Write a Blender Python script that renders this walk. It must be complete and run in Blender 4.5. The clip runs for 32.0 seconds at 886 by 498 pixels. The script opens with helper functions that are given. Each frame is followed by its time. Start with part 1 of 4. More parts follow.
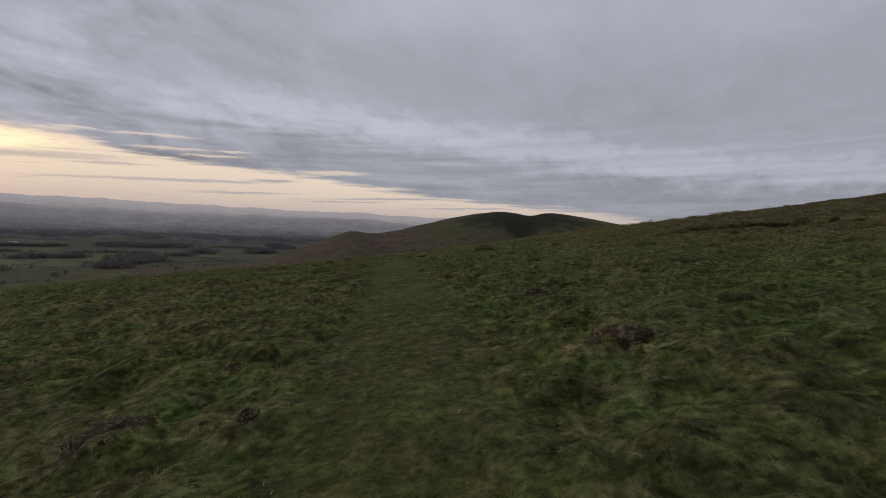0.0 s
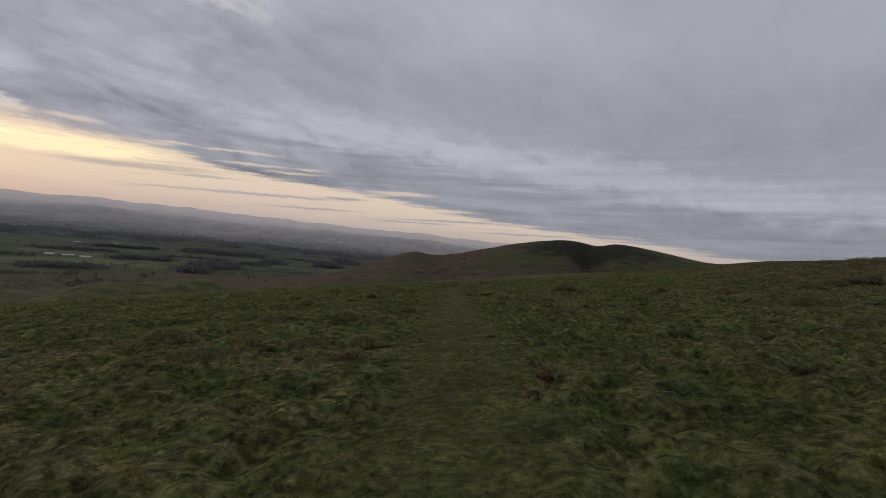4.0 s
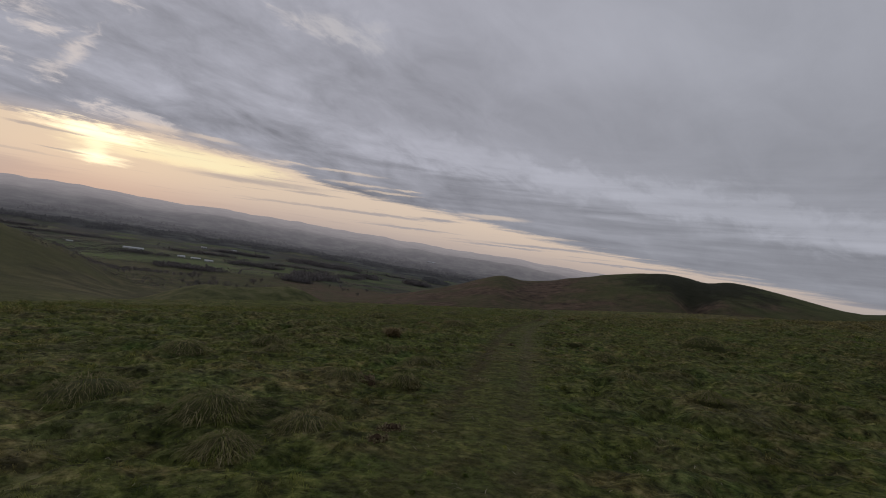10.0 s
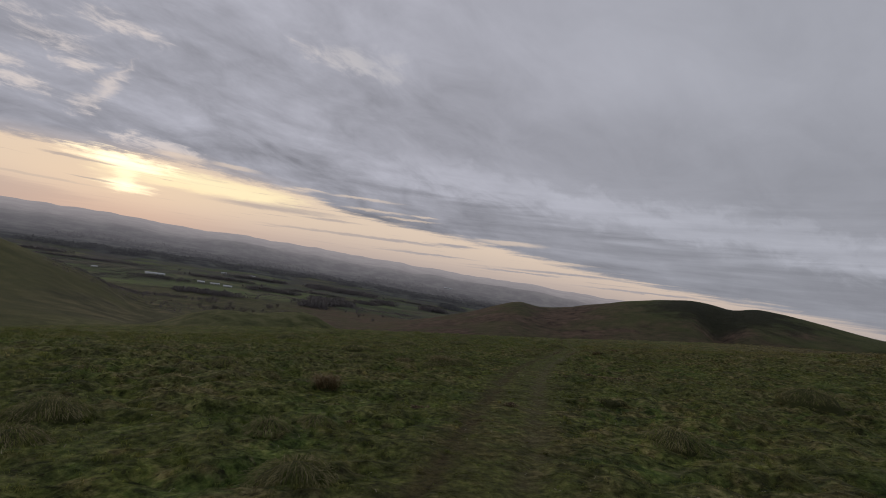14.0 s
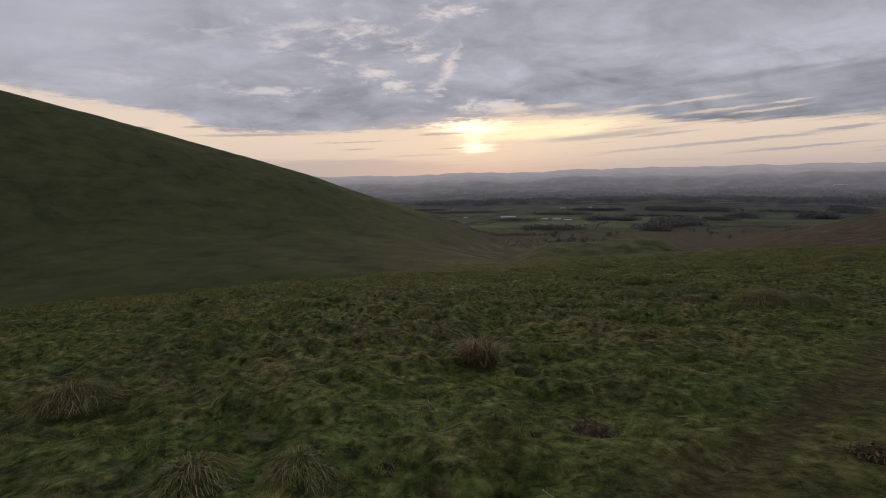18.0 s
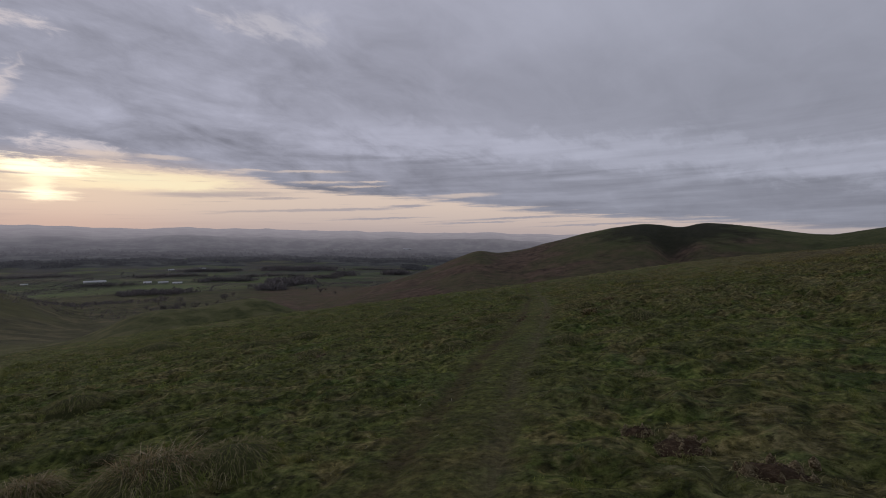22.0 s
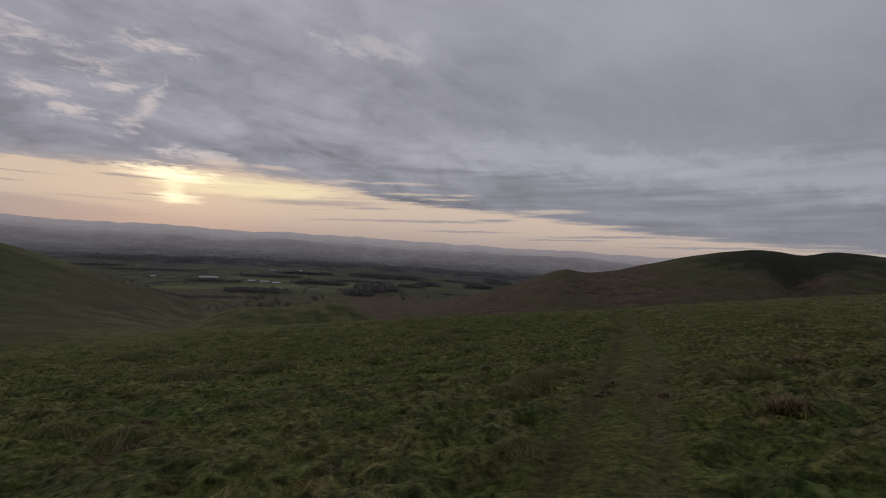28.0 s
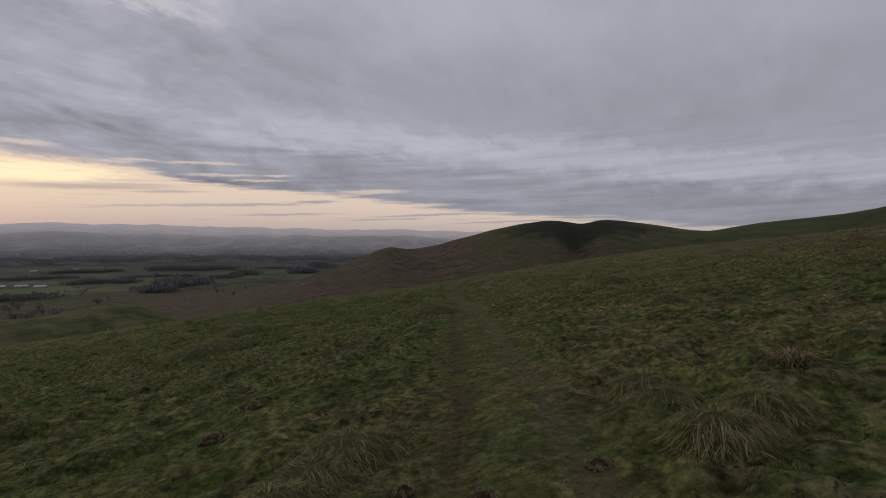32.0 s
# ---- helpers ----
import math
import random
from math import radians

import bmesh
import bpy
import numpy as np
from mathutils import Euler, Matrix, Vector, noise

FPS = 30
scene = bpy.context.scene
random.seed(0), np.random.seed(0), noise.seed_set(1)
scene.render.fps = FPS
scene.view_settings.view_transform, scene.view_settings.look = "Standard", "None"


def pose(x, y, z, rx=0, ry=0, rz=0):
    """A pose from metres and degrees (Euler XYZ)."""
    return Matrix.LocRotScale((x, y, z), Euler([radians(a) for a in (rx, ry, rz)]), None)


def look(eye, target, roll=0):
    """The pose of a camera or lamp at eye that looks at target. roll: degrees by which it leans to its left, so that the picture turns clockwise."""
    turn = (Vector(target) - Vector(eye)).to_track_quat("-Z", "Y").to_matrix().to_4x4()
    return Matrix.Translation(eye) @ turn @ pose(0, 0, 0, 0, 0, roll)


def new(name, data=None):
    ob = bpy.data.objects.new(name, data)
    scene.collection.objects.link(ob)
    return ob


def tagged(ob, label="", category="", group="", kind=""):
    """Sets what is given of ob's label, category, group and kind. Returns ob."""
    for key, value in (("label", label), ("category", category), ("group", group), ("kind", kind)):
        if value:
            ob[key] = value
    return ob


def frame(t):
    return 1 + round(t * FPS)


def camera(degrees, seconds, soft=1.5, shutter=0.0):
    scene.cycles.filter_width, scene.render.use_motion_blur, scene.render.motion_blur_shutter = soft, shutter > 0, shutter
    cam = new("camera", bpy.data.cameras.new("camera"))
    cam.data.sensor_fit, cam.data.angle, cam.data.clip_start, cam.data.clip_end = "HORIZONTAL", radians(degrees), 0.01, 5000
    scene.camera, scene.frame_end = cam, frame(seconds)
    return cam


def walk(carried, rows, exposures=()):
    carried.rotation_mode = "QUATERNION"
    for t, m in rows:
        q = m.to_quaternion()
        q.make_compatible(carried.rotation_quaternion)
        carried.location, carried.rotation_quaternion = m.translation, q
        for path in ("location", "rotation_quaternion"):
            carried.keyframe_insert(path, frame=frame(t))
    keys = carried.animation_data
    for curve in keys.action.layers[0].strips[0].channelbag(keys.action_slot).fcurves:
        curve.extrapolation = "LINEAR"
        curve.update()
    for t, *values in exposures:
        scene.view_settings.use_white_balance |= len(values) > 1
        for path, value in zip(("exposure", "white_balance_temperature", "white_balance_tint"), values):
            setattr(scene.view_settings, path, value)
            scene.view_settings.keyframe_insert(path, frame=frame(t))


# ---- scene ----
cam = camera(87.4, 32.0, 0.95)
PATH = [
    (0, (0.000, -0.000, 1.500), (0.300, 9.977, 0.889), 3.08),
    (0.5, (0.053, 0.492, 1.516), (0.066, 10.475, 0.938), 2.96),
    (1, (0.084, 1.018, 1.526), (-0.355, 10.992, 0.956), 3.61),
    (1.5, (0.057, 1.589, 1.518), (-0.580, 11.554, 0.971), 4.07),
    (2, (0.072, 2.177, 1.500), (-0.851, 12.126, 1.086), 5.57),
    (2.5, (0.039, 2.798, 1.521), (-0.965, 12.742, 1.180), 5.91),
    (4.5, (-0.397, 5.782, 1.723), (-1.504, 15.720, 1.603), 6.56),
    (5, (-0.386, 6.376, 1.709), (-1.571, 16.305, 1.675), 7.11),
    (5.5, (-0.342, 6.975, 1.695), (-1.578, 16.898, 1.625), 7.90),
    (6, (-0.351, 7.542, 1.644), (-1.670, 17.453, 1.473), 8.14),
    (6.5, (-0.277, 8.139, 1.603), (-1.709, 18.034, 1.427), 8.42),
    (7, (-0.266, 8.697, 1.603), (-1.854, 18.568, 1.373), 8.28),
    (7.5, (-0.215, 9.203, 1.605), (-1.896, 19.059, 1.427), 8.50),
    (8, (-0.202, 9.718, 1.625), (-2.029, 19.550, 1.589), 8.46),
    (8.5, (-0.190, 10.283, 1.613), (-2.431, 20.026, 1.879), 9.32),
    (9, (-0.263, 10.885, 1.620), (-2.842, 20.539, 2.011), 10.11),
    (9.5, (-0.357, 11.463, 1.564), (-3.257, 21.030, 1.806), 10.40),
    (10, (-0.409, 12.082, 1.492), (-3.401, 21.624, 1.507), 9.61),
    (10.5, (-0.481, 12.676, 1.428), (-3.446, 22.224, 1.252), 8.91),
    (11, (-0.497, 13.284, 1.388), (-3.529, 22.811, 1.198), 9.07),
    (11.5, (-0.584, 13.838, 1.368), (-3.828, 23.297, 1.272), 8.97),
    (12, (-0.583, 14.405, 1.333), (-4.047, 23.785, 1.335), 9.17),
    (12.5, (-0.675, 15.003, 1.306), (-4.286, 24.327, 1.452), 8.76),
    (13, (-0.726, 15.597, 1.259), (-4.212, 24.961, 1.651), 9.19),
    (13.5, (-0.798, 16.186, 1.259), (-4.158, 25.591, 1.770), 9.52),
    (15.5, (-0.703, 17.942, 1.266), (-5.436, 26.745, 1.592), 9.06),
    (16, (-0.822, 18.568, 1.219), (-6.579, 26.735, 1.597), 7.58),
    (16.5, (-0.962, 19.230, 1.190), (-7.878, 26.451, 1.368), 4.81),
    (17, (-1.069, 19.808, 1.092), (-8.982, 25.869, 0.283), 0.86),
    (17.5, (-1.074, 20.417, 1.002), (-9.455, 25.678, -0.440), -0.51),
    (18, (-1.131, 21.049, 0.959), (-9.611, 26.117, -0.592), -1.50),
    (18.5, (-1.186, 21.761, 0.906), (-9.795, 26.586, -0.709), -1.10),
    (19, (-1.307, 22.387, 0.894), (-9.964, 27.149, -0.644), -1.48),
    (19.5, (-1.394, 23.035, 0.866), (-9.731, 28.357, -0.609), -0.25),
    (20, (-1.442, 23.770, 0.891), (-8.519, 30.695, -0.511), 0.41),
    (20.5, (-1.454, 24.491, 0.886), (-6.663, 32.941, -0.320), 1.70),
    (21, (-1.491, 25.258, 0.890), (-4.820, 34.679, 0.501), 2.70),
    (21.5, (-1.562, 26.012, 0.857), (-3.715, 35.775, 1.081), 1.30),
    (22, (-1.627, 26.769, 0.778), (-4.080, 36.459, 0.479), 0.89),
    (22.5, (-1.804, 27.400, 0.663), (-5.285, 36.744, -0.095), 0.59),
    (23, (-1.928, 28.069, 0.609), (-6.410, 36.966, -0.259), 1.11),
    (23.5, (-2.064, 28.766, 0.575), (-7.324, 37.246, -0.070), 1.99),
    (24, (-2.158, 29.494, 0.522), (-8.254, 37.405, 0.017), 3.82),
    (24.5, (-2.326, 30.214, 0.493), (-9.204, 37.465, 0.145), 3.88),
    (26.5, (-2.118, 32.230, 0.375), (-8.735, 39.694, 1.083), 5.30),
    (27, (-2.180, 32.871, 0.312), (-7.914, 41.026, 1.089), 4.26),
    (27.5, (-2.185, 33.546, 0.246), (-7.079, 42.255, 0.679), 3.94),
    (28, (-2.200, 34.221, 0.171), (-6.384, 43.303, 0.104), 3.77),
    (28.5, (-2.162, 34.898, 0.110), (-6.004, 44.114, -0.447), 4.41),
    (29, (-2.270, 35.549, 0.092), (-5.618, 44.963, -0.319), 3.99),
    (29.5, (-2.368, 36.186, 0.062), (-4.818, 45.879, -0.107), 2.89),
    (30, (-2.502, 36.852, 0.041), (-4.389, 46.672, -0.060), 2.30),
    (30.5, (-2.634, 37.432, -0.052), (-4.266, 47.297, -0.142), 2.22),
    (31, (-2.757, 38.080, -0.149), (-3.879, 48.017, -0.233), 1.97),
    (31.5, (-2.785, 38.781, -0.251), (-3.648, 48.742, -0.397), 1.41),
    (32, (-2.833, 39.542, -0.295), (-3.406, 49.520, -0.629), 0.96),
]
EXPOSURE = ((0.0, 0.14, 6550, 7), (2.0, 0.07, 6550, 5), (5.0, -0.02, 6600, 7), (6.0, -0.04, 6650, 7), (7.0, 0.04, 6750, 8), (9.0, -0.07, 6570, 8), (10.0, -0.11, 6620, 8), (11.0, 0.0, 6670, 8), (13.0, -0.03, 6620, 8),
            (16.0, -0.11, 6770, 8), (17.0, -0.14, 6930, 9), (18.0, 0.08, 6600, 9), (19.0, 0.26, 6450, 11), (20.0, 0.18, 6120, 14), (21.0, 0.04, 5800, 15), (22.0, -0.12, 6300, 12), (23.0, 0.05, 6350, 10),
            (24.0, -0.05, 6350, 10), (27.0, -0.32, 6500, 10), (28.0, -0.26, 6600, 10), (29.0, -0.03, 6650, 10), (31.0, -0.03, 6600, 10), (32.0, 0.0, 6550, 10))
walk(cam, [(t, look(eye, target, roll)) for t, eye, target, roll in PATH], EXPOSURE)


# ---- node helpers ----
class Nodes:
    def __init__(self, tree):
        self.tree = tree
        tree.nodes.clear()

    def node(self, kind):
        return self.tree.nodes.new(kind)

    def put(self, socket, value):
        if isinstance(value, bpy.types.NodeSocket):
            self.tree.links.new(value, socket)
        elif value is not None:
            socket.default_value = value

    def math(self, op, a, b=None, c=None, clamp=False):
        n = self.node("ShaderNodeMath")
        n.operation, n.use_clamp = op, clamp
        for s, v in zip(n.inputs, (a, b, c)):
            self.put(s, v)
        return n.outputs[0]

    def vec(self, op, a, b=None, scale=None):
        n = self.node("ShaderNodeVectorMath")
        n.operation = op
        self.put(n.inputs[0], a)
        self.put(n.inputs[1], b)
        if scale is not None:
            self.put(n.inputs["Scale"], scale)
        return n.outputs["Value"] if op in ("DOT_PRODUCT", "LENGTH", "DISTANCE") else n.outputs["Vector"]

    def xyz(self, v):
        n = self.node("ShaderNodeSeparateXYZ")
        self.put(n.inputs[0], v)
        return n.outputs

    def join(self, x, y, z):
        n = self.node("ShaderNodeCombineXYZ")
        for s, v in zip(n.inputs, (x, y, z)):
            self.put(s, v)
        return n.outputs[0]

    def noise(self, v, scale, detail=4, rough=0.55, warp=0.0, colour=False):
        n = self.node("ShaderNodeTexNoise")
        self.put(n.inputs["Vector"], v)
        for key, val in (("Scale", scale), ("Detail", detail), ("Roughness", rough), ("Distortion", warp)):
            self.put(n.inputs[key], val)
        return n.outputs["Color" if colour else "Fac"]

    def step(self, v, a, b, to0=0.0, to1=1.0):
        n = self.node("ShaderNodeMapRange")
        n.interpolation_type = "SMOOTHSTEP"
        for s, val in zip(n.inputs, (v, a, b, to0, to1)):
            self.put(s, val)
        return n.outputs[0]

    def mix(self, fac, a, b, how="MIX"):
        n = self.node("ShaderNodeMix")
        n.data_type, n.blend_type = "RGBA", how
        self.put(n.inputs["Factor"], fac)
        for key, val in (("A", a), ("B", b)):
            s = [i for i in n.inputs if i.name == key and i.type == "RGBA"][0]
            self.put(s, (*val, 1) if isinstance(val, tuple) and len(val) == 3 else val)
        return [o for o in n.outputs if o.type == "RGBA"][0]

    def ramp(self, fac, stops):
        n = self.node("ShaderNodeValToRGB")
        self.put(n.inputs[0], fac)
        els = n.color_ramp.elements
        while len(els) < len(stops):
            els.new(0.5)
        for e, (at, col) in zip(els, stops):
            e.position, e.color = at, (*col, 1)
        return n.outputs[0]


# ---- sky ----
SUN_AZ, SUN_EL = 55.2, 3.4          # degrees to the left of +y, and up
SUN_WAY = Vector((-math.sin(radians(SUN_AZ)) * math.cos(radians(SUN_EL)), math.cos(radians(SUN_AZ)) * math.cos(radians(SUN_EL)), math.sin(radians(SUN_EL))))
EDGE_AZ = 62.0                      # the way in which the cloud sheet ends
EDGE_N = (-math.sin(radians(EDGE_AZ)), math.cos(radians(EDGE_AZ)), 0)
EDGE_E = (math.cos(radians(EDGE_AZ)), math.sin(radians(EDGE_AZ)), 0)

world = bpy.data.worlds.new("evening_sky")
scene.world = world
world.use_nodes = True
k = Nodes(world.node_tree)
way = k.vec("NORMALIZE", k.node("ShaderNodeTexCoord").outputs["Generated"])
up = k.math("MAXIMUM", k.xyz(way)[2], 0.0)
az = k.math("MULTIPLY", k.math("ARCTAN2", k.xyz(way)[0], k.xyz(way)[1]), -math.degrees(1))
el = k.math("MULTIPLY", k.math("ARCSINE", up), math.degrees(1))
near_sun = k.vec("DOT_PRODUCT", way, tuple(SUN_WAY))
# the cloud sheet in plan, seen less flat near the horizon
up_deep = k.math("ADD", up, 0.10)
across = k.math("DIVIDE", k.vec("DOT_PRODUCT", way, EDGE_N), up_deep)
along = k.math("DIVIDE", k.vec("DOT_PRODUCT", way, EDGE_E), up_deep)
up_round = k.math("ADD", up, 0.30)
across_round = k.math("DIVIDE", k.vec("DOT_PRODUCT", way, EDGE_N), up_round)
along_round = k.math("DIVIDE", k.vec("DOT_PRODUCT", way, EDGE_E), up_round)


def times(a, b):
    return k.math("MULTIPLY", a, b)


def plus(*terms):
    total = terms[0]
    for term in terms[1:]:
        total = k.math("ADD", total, term)
    return total


def centred(v):
    return k.math("SUBTRACT", v, 0.5)


def by_az(stops, top):
    """A height in degrees that follows the way round: (degrees to the left, height) pairs, right to left."""
    scale = times(k.math("ADD", az, 60.0), 1 / 180)
    return times(k.ramp(scale, [((a + 60) / 180, (e / top,) * 3) for a, e in stops]), top)


def oval(centre_az, centre_el, half_long, half_high, lean=0.0, bend=None, shift=0.0):
    """0 at the middle of a flat oval, 1 on its rim; lean: degrees it rises for each degree to the right."""
    u, v = k.math("SUBTRACT", az, centre_az), k.math("SUBTRACT", el, centre_el)
    v = k.math("ADD", v, times(u, lean)) if lean else v
    v = k.math("ADD", v, times(bend, shift)) if bend is not None else v
    return k.math("SQRT", k.math("ADD", k.math("POWER", k.math("ABSOLUTE", times(u, 1 / half_long)), 2.0), k.math("POWER", k.math("ABSOLUTE", times(v, 1 / half_high)), 2.0)))


# noises: folds and puffs of the sheet, long streaks near the horizon, fine raggedness
fold = k.noise(k.join(times(along, 0.9), across, 0.0), 0.85, 5, 0.5, 0.4)
puff = k.noise(k.join(times(along_round, 0.85), times(across_round, 1.25), 7.0), 4.2, 8, 0.60, 0.5)
fine_puff = k.noise(k.join(along_round, times(across_round, 1.4), 2.0), 11.0, 7, 0.62, 0.6)
tilted = plus(el, times(az, 0.045))
streak = k.noise(k.join(times(az, 0.060), times(tilted, 0.95), 3.0), 1.0, 6, 0.58, 0.25)
thread = k.noise(k.join(times(az, 0.11), times(tilted, 3.1), 9.0), 1.0, 6, 0.62, 0.2)
ragged = centred(k.noise(k.join(times(az, 0.42), times(el, 2.3), 4.0), 1.0, 7, 0.66, 0.3))

# clear air low down: peach, yellow round the sun, greyer at the horizon
clear = k.ramp(times(el, 1 / 8), [(0.0, (0.49, 0.44, 0.44)), (0.18, (0.60, 0.52, 0.485)), (0.42, (0.70, 0.60, 0.53)), (0.7, (0.765, 0.65, 0.56)), (1.0, (0.70, 0.62, 0.57))])
clear = k.mix(k.step(oval(52, 4.6, 30, 3.6), 1.0, 0.1, 0.0, 0.7), clear, (0.76, 0.645, 0.53))
clear = k.mix(k.step(plus(oval(47.5, 5.1, 12.5, 1.25, 0.03), times(ragged, 0.7)), 1.0, 0.5), clear, (0.98, 0.87, 0.62))
clear = k.mix(k.step(plus(oval(74, 0.9, 19, 1.5), times(centred(thread), 1.4)), 1.1, 0.6, 0.0, 0.8), clear, (0.47, 0.415, 0.42))
clear = k.mix(k.step(k.math("ADD", times(el, -1.0), times(centred(thread), 3.0)), -2.2, 0.2, 0.0, 0.35), clear, (0.46, 0.39, 0.385))
clear = k.mix(k.step(near_sun, -0.15, 0.5), (0.45, 0.43, 0.45), clear)
clear = k.mix(1.0, clear, (1.0, 0.945, 0.90), "MULTIPLY")
sky = k.node("ShaderNodeTexSky")
sky.sky_type, sky.sun_disc, sky.sun_elevation, sky.sun_rotation = "NISHITA", False, radians(SUN_EL), radians(-SUN_AZ)
clear = k.mix(0.003, clear, sky.outputs[0])

# the lower edge of the sheet, all the way round
edge = by_az(((-60, 0.2), (-40, 0.2), (-27, 1.2), (-21, 1.75), (-10, 2.2), (0, 2.7), (8, 3.5), (15, 4.4), (28, 4.8), (33, 5.3), (37, 6.3), (46, 6.6), (50, 7.0), (56, 6.5), (60, 6.1), (66, 5.6), (77, 5.3), (84, 5.5), (88, 7.2), (93, 7.8), (102, 9.0), (118, 9.0)), 10)
over = k.math("SUBTRACT", el, edge)
streaky = k.step(az, 50.0, 32.0)
fray = plus(times(times(centred(thread), streaky), 2.6), times(ragged, k.step(az, 32.0, 50.0, 0.9, 2.0)))
cover = k.step(plus(over, fray), -0.42, 0.42)
# bars of cloud in the gap: degrees to the left, up, half length, half depth
BARS = ((39.5, 4.15, 8.2, 0.30), (34.0, 3.95, 4.2, 0.13), (30.0, 2.72, 13.0, 0.15), (36.0, 2.4, 6.0, 0.10), (18.5, 3.5, 3.2, 0.15), (60.0, 5.0, 2.2, 0.11), (69.0, 3.4, 2.2, 0.11), (80.0, 5.1, 7.5, 0.16),
        (85.5, 5.9, 2.2, 0.12), (69.0, 4.25, 6.0, 0.07), (57.5, 3.35, 1.6, 0.06), (22.0, 1.9, 7.0, 0.10), (4.0, 2.3, 9.0, 0.13), (-4.0, 1.55, 8.0, 0.10), (10.0, 1.6, 6.0, 0.08), (92.0, 5.6, 2.0, 0.16))
for bar_az, bar_el, bar_long, bar_deep in BARS:
    inside = k.math("SUBTRACT", 1.0, oval(bar_az, bar_el, bar_long, bar_deep * 1.25, 0.022 if bar_az > 45 else 0.05, ragged, 0.55))
    cover = k.math("MAXIMUM", cover, k.step(plus(inside, times(centred(thread), 0.9)), -0.25, 0.75, 0.0, 0.9))
cover = k.math("MAXIMUM", cover, times(k.step(thread, 0.57, 0.68, 0.0, 0.5), times(k.step(el, 0.6, 1.4), k.step(az, 62.0, 40.0))))
# slits through which the bright air shows
SLITS = ((37.0, 7.0, 2.6, 0.13), (30.5, 7.2, 5.0, 0.14), (29.0, 6.05, 4.5, 0.15), (23.0, 6.3, 2.0, 0.09), (12.0, 4.9, 5.0, 0.26), (38.5, 6.7, 2.2, 0.11), (24.5, 5.7, 4.0, 0.12), (7.0, 3.4, 6.0, 0.15), (45.5, 7.7, 3.0, 0.22), (50.5, 7.5, 3.2, 0.3))
slit = 0.0
for bar_az, bar_el, bar_long, bar_deep in SLITS:
    inside = k.math("SUBTRACT", 1.0, oval(bar_az, bar_el, bar_long, bar_deep * 1.4, 0.022 if bar_az > 45 else 0.05, ragged, 0.6))
    slit = k.math("MAXIMUM", slit, k.step(plus(inside, times(centred(thread), 0.8)), -0.15, 0.7, 0.0, 0.62))
cover = times(cover, k.math("SUBTRACT", 1.0, slit))

# how light the sheet is: folds, a dark layer over its edge, a pale wispy band, soft grey above
puffy = k.step(near_sun, 0.80, 0.97)
right_side = k.step(az, 46.0, 33.0)
tone = plus(0.378, times(centred(fold), k.step(near_sun, 0.3, 0.9, 0.12, 0.26)), times(centred(puff), k.step(near_sun, 0.6, 0.96, 0.10, 0.36)), times(times(centred(fine_puff), puffy), 0.12))
tone = plus(tone, times(times(right_side, k.step(plus(over, times(centred(streak), 3.2)), 5.6, 4.2)), -0.072))
tone = plus(tone, times(times(right_side, centred(streak)), k.step(el, 16.0, 8.0, 0.0, 0.22)))
pale_el = by_az(((-60, 5.5), (-29, 7.0), (-18, 8.2), (-10, 9.3), (0, 10.0), (14, 11.2), (30, 12.5), (118, 13)), 14)
above_pale = k.math("SUBTRACT", el, pale_el)
billow = plus(above_pale, times(centred(puff), 7.0), times(centred(fine_puff), 3.0))
wisps = times(k.step(billow, -2.6, -0.4), k.step(billow, 2.6, 0.6))
tone = plus(tone, times(times(wisps, k.step(az, 34.0, 16.0)), 0.062))
tone = plus(tone, times(times(k.step(billow, 1.0, 3.6), k.step(el, 24.0, 15.0)), times(k.step(az, 38.0, 20.0), -0.030)))
tone = plus(tone, times(k.step(oval(71, 8.6, 21, 4.6, 0.0, ragged, 2.0), 1.1, 0.35), -0.052))
tone = plus(tone, times(k.step(oval(41, 9.0, 13, 2.4, 0.0, ragged, 2.0), 1.1, 0.35), -0.030))
tone = plus(tone, k.step(el, 17.0, 27.0, 0.0, 0.028), times(k.step(az, 84.0, 97.0), k.step(el, 8.0, 13.0, 0.0, 0.055)))
cloud = k.join(times(tone, k.step(near_sun, 0.3, 0.97, 0.975, 0.995)), tone, times(tone, k.step(near_sun, 0.3, 0.97, 1.165, 1.175)))
# pale lit openings: degrees to the left, up, half length, half depth
PALES_SKY = ((79.5, 9.8, 4.6, 0.50), (92.0, 10.5, 5.0, 0.55), (98.5, 9.0, 4.0, 0.45), (70.0, 16.4, 6.5, 1.1), (77.0, 14.9, 1.6, 0.65), (63.0, 15.0, 4.2, 0.7), (60.3, 13.4, 1.6, 0.5), (59.2, 10.1, 1.1, 0.85), (71.5, 13.6, 1.4, 1.2),
             (57.5, 18.3, 3.0, 0.7), (91.0, 14.0, 3.6, 0.6), (66.5, 12.0, 1.6, 0.6), (63.5, 10.5, 1.8, 0.5), (34.5, 22.3, 4.5, 1.1), (84.5, 15.5, 2.5, 0.5), (52.5, 8.0, 4.2, 0.55))
lit = 0.0
for spot_az, spot_el, spot_long, spot_high in PALES_SKY:
    rim = plus(oval(spot_az, spot_el, spot_long * 1.12, spot_high * 1.25, 0.0, ragged, 1.2), times(centred(fine_puff), -4.2), times(centred(puff), -3.6))
    lit = k.math("MAXIMUM", lit, k.step(rim, 1.25, -0.3))
